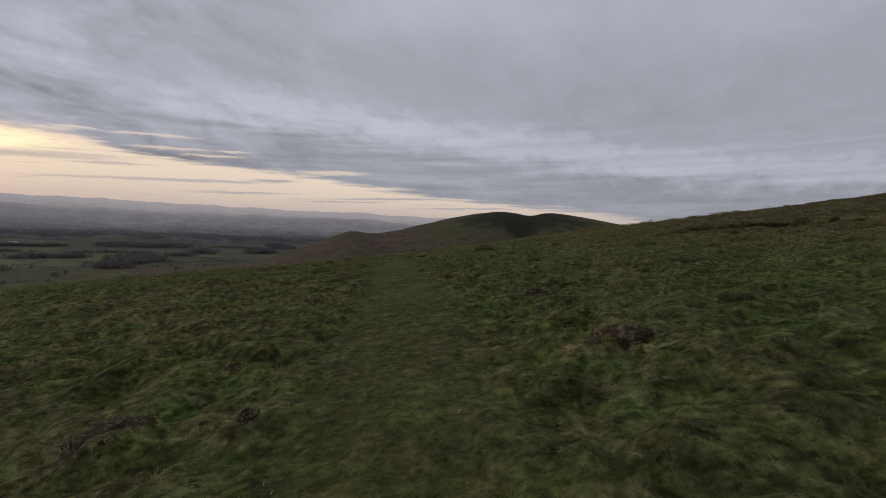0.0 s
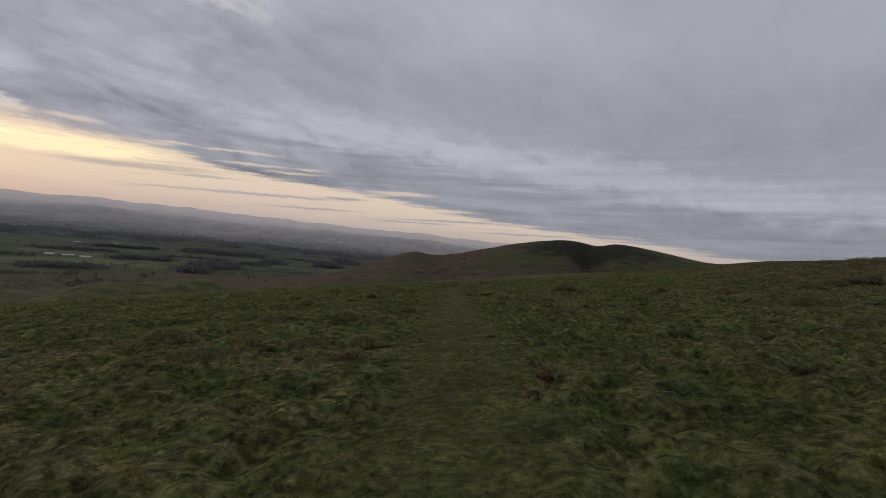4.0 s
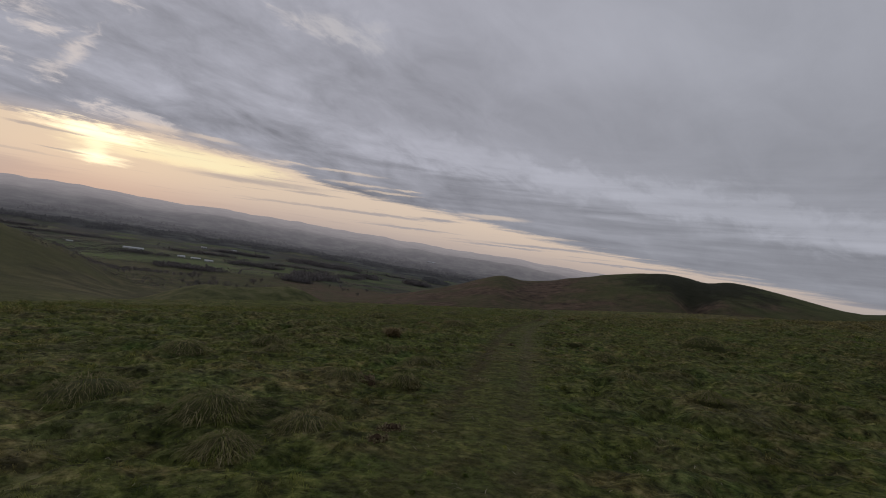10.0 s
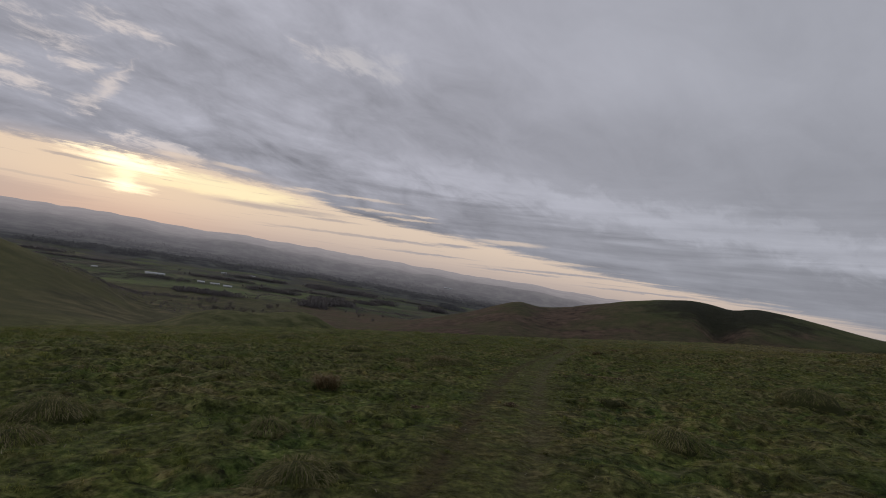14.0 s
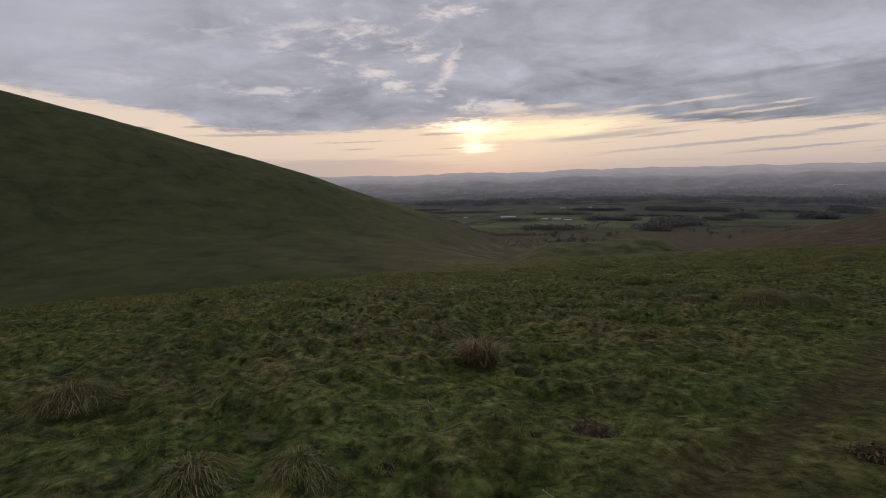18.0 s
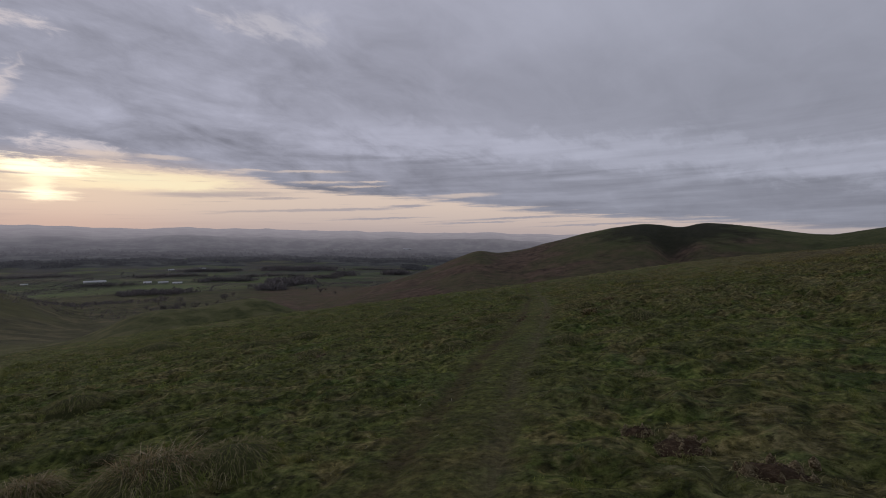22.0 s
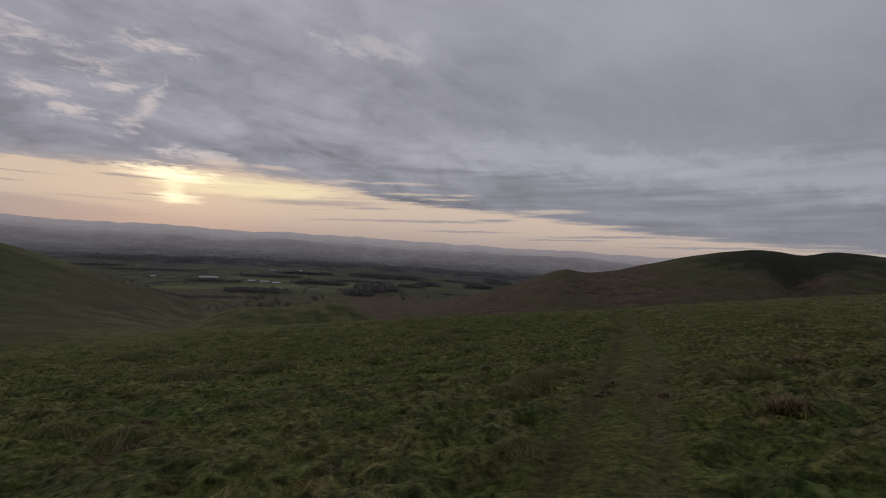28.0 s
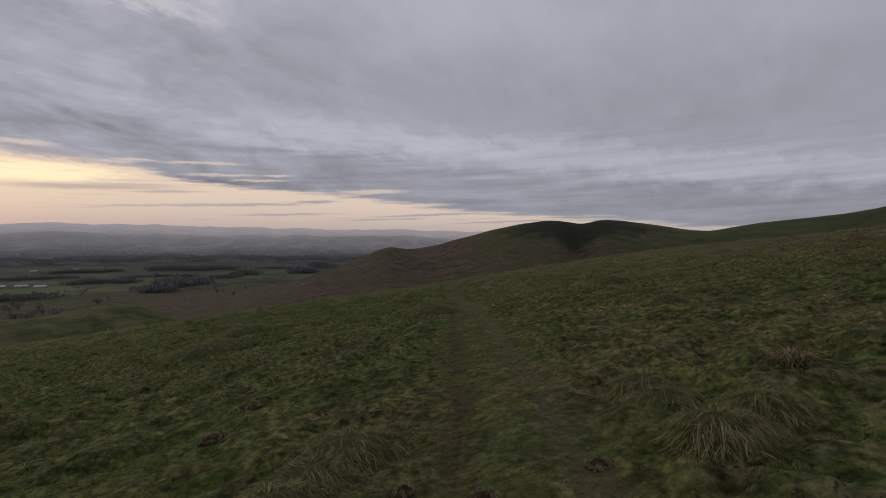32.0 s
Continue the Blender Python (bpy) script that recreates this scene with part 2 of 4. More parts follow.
limb = plus(k.math("ABSOLUTE", plus(k.math("SUBTRACT", az, 57.9), times(k.math("SUBTRACT", el, 12.4), 0.55), times(centred(fine_puff), 3.0))), times(k.math("ABSOLUTE", k.math("SUBTRACT", el, 12.4)), 0.3))
lit = k.math("MAXIMUM", lit, k.step(limb, 1.3, 0.0, 0.0, 0.85))
cloud = k.mix(times(lit, k.step(near_sun, 0.75, 0.96, 0.4, 1.0)), cloud, k.mix(k.step(near_sun, 0.86, 0.985), (0.53, 0.515, 0.555), (0.68, 0.61, 0.605)))
cloud = k.mix(times(k.step(over, 1.7, 0.0), k.step(near_sun, 0.93, 1.0, 0.0, 0.4)), cloud, (0.60, 0.48, 0.42))
cloud = k.mix(1.0, cloud, k.ramp(k.step(near_sun, -0.1, 0.8), [(0.0, (0.90, 0.90, 0.90)), (1.0, (1.0, 1.0, 1.0))]), "MULTIPLY")
bar_tone = k.mix(k.step(near_sun, 0.80, 0.99), (0.36, 0.335, 0.365), (0.52, 0.43, 0.39))
veil = k.mix(k.step(over, -0.6, 0.4), bar_tone, cloud)
# the sun behind thin cloud, with a second lit opening above it
whole = k.mix(cover, clear, veil)
blur = plus(times(ragged, 1.5), times(centred(thread), 1.2))
# a yellow-white streak runs down to the right of it, a warm glow joins the two
whole = k.mix(k.step(plus(oval(48.5, 5.25, 9.5, 0.85, -0.06), blur), 1.25, 0.1, 0.0, 0.8), whole, (1.05, 0.91, 0.60))
whole = k.mix(k.step(plus(oval(55.1, 4.4, 4.2, 2.3), times(blur, 0.5)), 1.0, 0.0, 0.0, 0.75), whole, (1.10, 0.89, 0.60))
whole = k.mix(k.step(plus(oval(55.3, 5.65, 5.0, 0.95, -0.03, ragged, 0.9), blur), 1.25, 0.0), whole, (1.75, 1.46, 0.98))
whole = k.mix(k.step(plus(oval(55.0, 4.3, 1.3, 1.7), blur), 1.2, 0.0, 0.0, 0.6), whole, (1.5, 1.24, 0.82))
whole = k.mix(k.step(plus(oval(54.7, 3.25, 2.2, 0.62), blur), 1.35, -0.2), whole, (1.65, 1.38, 0.94))
# thin dark bars across the light
for bar_az, bar_el, bar_long, bar_deep, strong in ((58.6, 5.05, 3.0, 0.16, 0.85), (57.6, 3.3, 2.2, 0.10, 0.7), (62.0, 2.55, 5.5, 0.14, 0.5), (51.5, 4.75, 0.8, 0.07, 0.5)):
    whole = k.mix(k.step(plus(oval(bar_az, bar_el, bar_long, bar_deep, 0.01, ragged, 0.35), times(centred(thread), 1.2)), 1.2, 0.35, 0.0, strong), whole, (0.56, 0.46, 0.40))
back = k.node("ShaderNodeBackground")
k.put(back.inputs["Color"], whole)
k.put(back.inputs["Strength"], 1.0)
out = k.node("ShaderNodeOutputWorld")
k.put(out.inputs["Surface"], back.outputs[0])

sun = new("sun", bpy.data.lights.new("sun", "SUN"))
sun.data.energy, sun.data.angle, sun.data.color = 0.6, radians(14), (1.0, 0.80, 0.58)
sun.matrix_world = look(SUN_WAY * 100, (0, 0, 0))


# ---- the land ----
# Heights of the land, in metres.
VALLEY = ((0, -15), (60, -17), (150, -31), (300, -53), (500, -77), (1000, -119), (1500, -150), (2000, -164), (2600, -170), (6000, -172))
RIDGE_FAR = 560.0
RIDGE = ((-180, 7), (-110, 8), (-80, 7.3), (-60, 6), (-45, 4.1), (-40, 3.05), (-36.9, 2.25), (-33.5, 1.68), (-29, 1.1), (-25.4, 0.36), (-23, 0.6),
         (-20.3, 1.08), (-17.5, 1.36), (-14.7, 1.52), (-12.4, 0.98), (-10.6, 1.5), (-8.6, 1.58), (-6.2, 1.22), (-2.6, 0.5), (0, -0.35), (4, -1.6), (6.7, -2.05),
         (8, -2.1), (9.8, -1.75), (12, -2.6), (15.5, -4.2), (19, -5.3), (24, -6.8), (30, -9.0), (45, -9.6), (51, -9.0), (56.5, -6.0), (62, -4.1),
         (66.8, -2.45), (73.5, 0.05), (79.7, 2.1), (85.5, 3.8), (95.4, 6.55), (104, 8.55), (120, 11.0), (145, 11), (180, 7))


NEAR = (-0.2847, -0.9280, -0.0262, 0.2419, -0.3413, 0.0890, 2.0666, 0.7824, 1.8989, -1.5813, 0.3058, 0.0429, 0.1324, -0.2465, 0.1039, 0.4891, -0.6780, 0.2041)


def smooth_step(a, b, v):
    u = np.clip((v - a) / (b - a), 0, 1)
    return u * u * (3 - 2 * u)


def near_terms(x, y):
    u, v = np.clip(x, -62, 62) / 20, (np.clip(y, -25, 85) - 20) / 20
    return [u**i * v**j for i in range(4) for j in range(6 - i)]


def far_land(x, y):
    dx, dy = x + 0.5, y - 20
    r, az = np.hypot(dx, dy), np.degrees(np.arctan2(-dx, dy))
    z = np.interp(r, *zip(*VALLEY))
    elev = sum(np.interp(az + o, *zip(*RIDGE)) for o in (-0.6, 0, 0.6)) / 3
    rise = 1 + RIDGE_FAR * np.tan(np.radians(elev)) - np.interp(RIDGE_FAR, *zip(*VALLEY))
    u = (r - RIDGE_FAR) / np.where(r < RIDGE_FAR, 215.0, 260.0)
    z = z + np.maximum(rise, 0) * np.exp(-u * u)
    for a, d, sa, sr, h in ((35.5, 215, 6.0, 30, 13.5), (45, 205, 5.5, 36, 10.0)):
        z = z + h * np.exp(-(((az - a) / sa) ** 2) - ((r - d) / sr) ** 2)
    z = z - 15 * np.exp(-(((r - 108) / 46) ** 2)) * smooth_step(44, 58, az) * (1 - smooth_step(104, 116, az))
    z = z - 10 * np.exp(-(((az + 9.8 + (560 - r) * 0.012) / 1.4) ** 2) - ((r - 425) / 72) ** 2)
    return z


def near_share(x, y):
    return 1 - smooth_step(0.92, 1.75, np.hypot((x + 0.5) / 58, (y - 22) / 55))


def land(x, y):
    share = near_share(x, y)
    dip = 0.36 * np.exp(-(((x + 23) / 8) ** 2) - ((y - 24) / 8) ** 2)
    return -dip + share * sum(c * t for c, t in zip(NEAR, near_terms(x, y))) + (1 - share) * far_land(x, y)


def wave(x, y, size, seed):
    """Smooth noise of about -1 to 1 from value lattices, for whole arrays."""
    total = 0.0
    for o, part in ((1.0, 0.62), (2.13, 0.38)):
        u, v = x * o / size + seed * 17.3, y * o / size + seed * 9.1
        i, j = np.floor(u), np.floor(v)
        a, b = u - i, v - j
        a, b = a * a * (3 - 2 * a), b * b * (3 - 2 * b)

        def at(p, q):
            h = np.sin(p * 127.1 + q * 311.7 + seed * 74.7) * 43758.5453
            return 2 * (h - np.floor(h)) - 1
        total = total + part * ((at(i, j) * (1 - a) + at(i + 1, j) * a) * (1 - b) + (at(i, j + 1) * (1 - a) + at(i + 1, j + 1) * a) * b)
    return total


TRACK = ((-60, 1.5), (0, 0.0), (10, -0.5), (20, -1.5), (31, -2.7), (42, -2.35), (60, -3.2), (90, -6))


def track_x(y):
    return sum(np.interp(y + o, *zip(*TRACK)) for o in (-3, 0, 3)) / 3


def wheel_line(x, y, side):
    """1 in one of the two worn wheel lines, 0 off it; it wanders a little."""
    d = x - track_x(y) - side * 0.42 - 0.06 * wave(0 * y, y, 2.1, 60 + side)
    return np.exp(-((d / 0.135) ** 2)) * (0.2 + 0.8 * smooth_step(12, 22, y))


def rut(x, y):
    return np.maximum(wheel_line(x, y, -1), wheel_line(x, y, 1))


def on_track(x, y):
    return np.exp(-(((x - track_x(y)) / 0.85) ** 4))


def domes(x, y, cell, seed):
    """0 to 1: round hummocks of about that size, close together and uneven."""
    i, j = np.floor(x / cell), np.floor(y / cell)
    best = 0.0 * x
    for di in (-1, 0, 1):
        for dj in (-1, 0, 1):
            p, q = i + di, j + dj
            h = np.sin(p * 157.31 + q * 263.17 + seed * 31.7) * 24634.634
            r1 = h - np.floor(h)
            r2 = r1 * 1571.3 - np.floor(r1 * 1571.3)
            r3 = r2 * 1319.7 - np.floor(r2 * 1319.7)
            dx, dy = x - (p + 0.15 + 0.7 * r1) * cell, y - (q + 0.15 + 0.7 * r2) * cell
            reach = (0.42 + 0.40 * r3) * cell
            best = np.maximum(best, (0.45 + 0.55 * r2) * np.sqrt(np.clip(1 - (dx * dx + dy * dy) / reach**2, 0, 1)))
    return best


def roughness(x, y):
    """How hummocky the pasture is, from 0 to 1."""
    return np.clip(0.74 + 0.45 * wave(x, y, 7.0, 21), 0.32, 1) * (1 - 0.9 * on_track(x, y))


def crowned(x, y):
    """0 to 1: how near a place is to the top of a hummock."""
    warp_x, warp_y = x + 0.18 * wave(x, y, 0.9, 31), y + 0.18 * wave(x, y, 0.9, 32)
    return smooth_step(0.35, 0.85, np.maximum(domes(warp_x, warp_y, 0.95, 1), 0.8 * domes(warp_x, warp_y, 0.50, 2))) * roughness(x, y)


def surface(x, y):
    """The turf itself: the land with its hummocks and the sunken ruts."""
    away = np.hypot(x, y - 22)
    near = 1 - smooth_step(40, 85, away)
    warp_x, warp_y = x + 0.18 * wave(x, y, 0.9, 31), y + 0.18 * wave(x, y, 0.9, 32)
    rough = roughness(x, y)
    bumps = rough * (0.15 * domes(warp_x, warp_y, 0.95, 1) + 0.19 * domes(warp_x, warp_y, 0.50, 2) + 0.11 * domes(warp_x, warp_y, 0.27, 3) + 0.14 * domes(warp_x + 5, warp_y, 1.9, 4)) - 0.28 * rough
    bumps = bumps + 0.07 * wave(x, y, 6.5, 3) + 0.03 * wave(x, y, 2.2, 1) * (1 - 0.7 * on_track(x, y))
    return land(x, y) + near * (bumps - 0.04 * rut(x, y)) + (1 - near) * (0.4 * wave(x, y, 15, 14) + 0.9 * wave(x, y, 38, 4) + 1.7 * wave(x, y, 95, 5)) * smooth_step(60, 200, away)


# ---- materials ----
def material(name, build, rough=0.9, spec=0.2, through_light=0.0):
    m = bpy.data.materials.new(name)
    m.use_nodes = True
    n = Nodes(m.node_tree)
    shader, end = n.node("ShaderNodeBsdfPrincipled"), n.node("ShaderNodeOutputMaterial")
    n.put(shader.inputs["Roughness"], rough)
    n.put(shader.inputs["Specular IOR Level"], spec)
    colour, height, depth = build(n)
    n.put(shader.inputs["Base Color"], (*colour, 1) if isinstance(colour, tuple) else colour)
    if height is not None:
        b = n.node("ShaderNodeBump")
        n.put(b.inputs["Height"], height)
        n.put(b.inputs["Distance"], depth)
        n.put(shader.inputs["Normal"], b.outputs[0])
    last = shader.outputs[0]
    if through_light:
        thin, both = n.node("ShaderNodeBsdfTranslucent"), n.node("ShaderNodeMixShader")
        n.put(thin.inputs["Color"], colour)
        n.put(both.inputs[0], through_light)
        n.put(both.inputs[1], last)
        n.put(both.inputs[2], thin.outputs[0])
        last = both.outputs[0]
    n.put(end.inputs["Surface"], last)
    return m


def place(n):
    return n.node("ShaderNodeNewGeometry").outputs["Position"]


def turf_look(n):
    p = place(n)
    x, y, z = n.xyz(p)
    fine, tuft = n.noise(p, 14.0, 5, 0.65), n.noise(p, 1.7, 6, 0.62, 0.6)
    col = n.mix(1.0, sward(n, p), n.ramp(fine, [(0.3, (0.40, 0.40, 0.40)), (0.7, (1.15, 1.15, 1.15))]), "MULTIPLY")
    dy = n.math("SUBTRACT", y, 20.0)
    far = n.math("POWER", n.math("ADD", n.math("MULTIPLY", x, x), n.math("MULTIPLY", dy, dy)), 0.5)
    # thin hill turf, with darker rushy and paler bent-grass patches
    coarse = n.math("ADD", n.math("MULTIPLY", n.noise(p, 0.07, 6, 0.68, 0.5), 0.55), n.math("MULTIPLY", n.noise(p, 0.016, 5, 0.62, 0.8), 0.45))
    hill = n.ramp(n.math("ADD", n.math("MULTIPLY", coarse, 0.75), n.math("MULTIPLY", tuft, 0.25)), [(0.36, (0.027, 0.032, 0.012)), (0.5, (0.059, 0.067, 0.025)), (0.64, (0.100, 0.100, 0.044))])
    col = n.mix(n.step(far, 58.0, 85.0), col, hill)
    # the grazed green knoll below the pasture, and the slope to it
    knoll = n.step(n.vec("LENGTH", n.vec("MULTIPLY", n.vec("SUBTRACT", p, (-112.0, 160.0, 0.0)), (1.0, 1.0, 0.0))), 88.0, 58.0)
    col = n.mix(n.math("MULTIPLY", knoll, n.step(far, 70.0, 110.0)), col, n.ramp(n.noise(p, 0.16, 6, 0.66, 0.4), [(0.36, (0.046, 0.052, 0.020)), (0.5, (0.088, 0.094, 0.037)), (0.64, (0.135, 0.130, 0.062))]))
    worn = n.node("ShaderNodeAttribute")
    worn.attribute_name = "worn"
    wear = n.xyz(worn.outputs["Vector"])
    col = n.mix(n.math("MULTIPLY", wear[1], 0.45), col, n.ramp(fine, [(0.3, (0.060, 0.062, 0.020)), (0.7, (0.15, 0.145, 0.052))]))
    col = n.mix(n.math("MULTIPLY", wear[0], n.step(tuft, 0.36, 0.56, 0.15, 0.85)), col, n.ramp(fine, [(0.3, (0.028, 0.020, 0.011)), (0.7, (0.105, 0.074, 0.038))]))
    col = n.mix(n.math("MULTIPLY", wear[2], n.step(tuft, 0.36, 0.56, 0.15, 0.85)), col, n.ramp(fine, [(0.3, (0.055, 0.048, 0.025)), (0.7, (0.18, 0.158, 0.086))]))
    # dead bracken low on the slopes
    big = n.noise(p, 0.011, 6, 0.62)
    bracken = n.mix(n.step(n.noise(p, 0.022, 5, 0.66, 0.6), 0.42, 0.58, 0.0, 0.55), n.ramp(n.noise(p, 0.12, 7, 0.72), [(0.34, (0.036, 0.025, 0.018)), (0.66, (0.140, 0.096, 0.068))]), hill)
    low = n.step(n.math("ADD", z, n.math("MULTIPLY", n.math("SUBTRACT", big, 0.5), 110.0)), 2.0, -22.0)
    low = n.math("MULTIPLY", low, n.math("MULTIPLY", n.step(far, 250.0, 330.0), n.step(n.math("ADD", x, n.math("MULTIPLY", y, 0.62)), -70.0, 10.0)))
    low = n.math("MAXIMUM", low, n.math("MULTIPLY", n.step(z, -20.0, -42.0), n.math("MULTIPLY", n.step(far, 85.0, 150.0), n.step(big, 0.34, 0.54, 0.25, 1.0))))
    scrub = n.ramp(n.noise(p, 0.05, 6, 0.7), [(0.34, (0.016, 0.019, 0.010)), (0.5, (0.052, 0.055, 0.027)), (0.66, (0.120, 0.108, 0.060))])
    scrub = n.mix(n.step(n.math("ADD", x, n.math("MULTIPLY", y, 0.72)), -60.0, 60.0), scrub, bracken)
    low = n.math("MULTIPLY", low, n.step(n.math("ADD", x, n.math("MULTIPLY", dy, 1.75)), -50.0, 50.0))
    low = n.math("MULTIPLY", low, n.math("SUBTRACT", 1.0, knoll))
    col = n.mix(n.math("MULTIPLY", low, n.step(far, 1500.0, 1200.0)), col, scrub)
    # a dark patch under the summit
    bank = n.vec("LENGTH", n.vec("MULTIPLY", n.vec("SUBTRACT", p, (98.0, 490.0, 0.0)), (0.0150, 0.017, 0.0)))
    bank = n.step(n.math("ADD", bank, n.math("MULTIPLY", n.math("SUBTRACT", n.noise(p, 0.06, 5, 0.65), 0.5), 1.6)), 1.2, 0.6, 0.0, 0.85)
    col = n.mix(bank, col, n.ramp(n.noise(p, 0.2, 5, 0.7), [(0.3, (0.009, 0.010, 0.006)), (0.7, (0.030, 0.029, 0.018))]))
    # fields of the plain
    cells = n.node("ShaderNodeTexVoronoi")
    n.put(cells.inputs["Vector"], n.vec("ADD", n.vec("MULTIPLY", p, (1.0, 1.0, 0.0)), n.vec("SCALE", n.noise(p, 0.004, 2, colour=True), scale=180.0)))
    n.put(cells.inputs["Scale"], 0.0062)
    shade = n.xyz(cells.outputs["Color"])[0]
    field = n.ramp(shade, [(0.0, (0.052, 0.060, 0.038)), (0.35, (0.084, 0.118, 0.044)), (0.6, (0.118, 0.160, 0.056)), (0.8, (0.142, 0.148, 0.078)), (1.0, (0.086, 0.074, 0.052))])
    field = n.mix(0.3, field, n.ramp(n.noise(p, 0.03, 6, 0.65), [(0.3, (0.024, 0.029, 0.019)), (0.7, (0.104, 0.112, 0.068))]))
    # farther out the fields turn grey in patches
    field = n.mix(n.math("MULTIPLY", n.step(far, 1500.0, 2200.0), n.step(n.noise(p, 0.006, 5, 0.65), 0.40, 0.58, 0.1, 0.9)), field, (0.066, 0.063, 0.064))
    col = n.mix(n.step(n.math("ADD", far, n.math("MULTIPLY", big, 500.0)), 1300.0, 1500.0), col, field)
    return col, n.math("ADD", n.math("MULTIPLY", fine, 0.6), n.math("ADD", n.math("MULTIPLY", n.noise(p, 5.5, 4, 0.62, 0.4), 1.0), n.math("MULTIPLY", n.noise(p, 1.9, 3, 0.55, 0.5), 2.2))), 0.17


def sward(n, p):
    """Colours of the pasture, tuft by tuft: from deep green through yellow-green to straw."""
    tuft = n.noise(p, 8.5, 5, 0.62, 0.15)
    clump = n.noise(p, 2.4, 5, 0.60, 0.1)
    patch = n.noise(p, 0.30, 5, 0.6)
    green = n.ramp(tuft, [(0.34, (0.034, 0.046, 0.014)), (0.49, (0.109, 0.136, 0.039)), (0.63, (0.195, 0.216, 0.074))])
    green = n.mix(n.step(n.noise(p, 0.85, 4, 0.6, 0.15), 0.50, 0.66, 0.0, 0.75), green, n.ramp(tuft, [(0.34, (0.026, 0.048, 0.014)), (0.49, (0.085, 0.142, 0.040)), (0.63, (0.15, 0.215, 0.07))]))
    straw = n.ramp(tuft, [(0.36, (0.060, 0.052, 0.024)), (0.49, (0.165, 0.142, 0.064)), (0.62, (0.31, 0.265, 0.145))])
    upper = n.math("ADD", n.step(n.xyz(p)[0], 8.0, 22.0, 0.0, 0.17), n.math("MULTIPLY", n.step(n.xyz(p)[0], 1.0, -3.0, -0.03, 0.045), n.step(n.xyz(p)[1], 17.0, 9.0)))
    upper = n.math("ADD", upper, n.math("MULTIPLY", n.step(n.xyz(p)[0], -3.0, 0.0), n.step(n.xyz(p)[1], 37.0, 44.0, 0.0, 0.05)))
    upper = n.math("SUBTRACT", upper, n.math("MULTIPLY", n.step(n.xyz(p)[0], -2.5, -5.0), n.step(n.xyz(p)[1], 20.0, 27.0, 0.0, 0.02)))
    # hummock crowns carry longer, bleached grass, their lit tops put into the colour
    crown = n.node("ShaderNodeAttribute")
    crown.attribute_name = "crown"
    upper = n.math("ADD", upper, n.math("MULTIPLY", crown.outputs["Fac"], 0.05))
    dry = n.math("ADD", n.math("ADD", n.math("MULTIPLY", clump, 0.55), n.math("MULTIPLY", patch, 0.45)), upper)
    # whole clumps are brighter or darker
    body = n.ramp(n.noise(p, 3.3, 5, 0.60, 0.1), [(0.33, (0.54, 0.54, 0.48)), (0.48, (0.92, 0.91, 0.79)), (0.65, (1.32, 1.28, 1.06))])
    body = n.mix(1.0, body, n.ramp(n.noise(p, 0.8, 4, 0.58, 0.2), [(0.36, (0.72, 0.74, 0.70)), (0.64, (1.26, 1.24, 1.20))]), "MULTIPLY")
    mixed = n.mix(1.0, n.mix(n.step(dry, 0.50, 0.62, 0.0, 0.85), green, straw), body, "MULTIPLY")
    # crowns lightened in colour to bring out the relief
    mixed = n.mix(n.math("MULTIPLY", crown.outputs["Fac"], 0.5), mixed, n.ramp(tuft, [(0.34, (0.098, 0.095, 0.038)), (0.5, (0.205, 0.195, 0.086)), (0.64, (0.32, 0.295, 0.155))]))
    # russet moor grass on the upper slope, bleached wisps
    mixed = n.mix(n.math("MULTIPLY", n.step(n.xyz(p)[0], 10.0, 24.0), n.step(n.noise(p, 0.45, 4, 0.6), 0.40, 0.58, 0.0, 0.7)), mixed, n.ramp(tuft, [(0.34, (0.045, 0.029, 0.015)), (0.5, (0.120, 0.084, 0.046)), (0.64, (0.21, 0.16, 0.09))]))
    mixed = n.mix(n.step(n.noise(p, 3.7, 4, 0.56, 0.2), 0.61, 0.72, 0.0, 0.5), mixed, (0.27, 0.245, 0.135))
    # dark pockets: bare or mossy soil, and hummock shade put into the colour
    mixed = n.mix(n.step(n.noise(p, 2.9, 4, 0.56, 0.2), 0.38, 0.32, 0.0, 0.6), mixed, (0.022, 0.023, 0.010))
    return n.mix(n.step(n.noise(p, 10.5, 3, 0.6, 0.15), 0.39, 0.32, 0.0, 0.75), mixed, (0.024, 0.023, 0.011))


def blade_look(n):
    g = n.node("ShaderNodeNewGeometry")
    base = sward(n, g.outputs["Position"])
    rand = n.ramp(g.outputs["Random Per Island"], [(0.0, (0.85, 0.85, 0.85)), (0.6, (1.15, 1.15, 1.15)), (0.95, (1.25, 1.22, 1.16)), (1.0, (1.4, 1.34, 1.28))])
    base = n.mix(1.0, base, rand, "MULTIPLY")
    # bleached tips, brightened further to light up distant grass; roots a darker green
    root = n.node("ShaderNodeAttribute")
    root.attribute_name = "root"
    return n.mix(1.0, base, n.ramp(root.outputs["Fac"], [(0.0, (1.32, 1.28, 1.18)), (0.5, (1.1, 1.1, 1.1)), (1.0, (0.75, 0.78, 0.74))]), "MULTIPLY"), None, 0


def track_look(n):
    rand = n.node("ShaderNodeNewGeometry").outputs["Random Per Island"]
    return n.ramp(rand, [(0.0, (0.052, 0.062, 0.014)), (0.55, (0.100, 0.110, 0.026)), (0.9, (0.135, 0.134, 0.038)), (1.0, (0.22, 0.20, 0.08))]), None, 0


TURF = material("turf", turf_look, 0.95, 0.1)
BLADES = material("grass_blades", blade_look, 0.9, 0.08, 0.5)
WORN = material("worn_grass", track_look, 0.9, 0.08, 0.4)


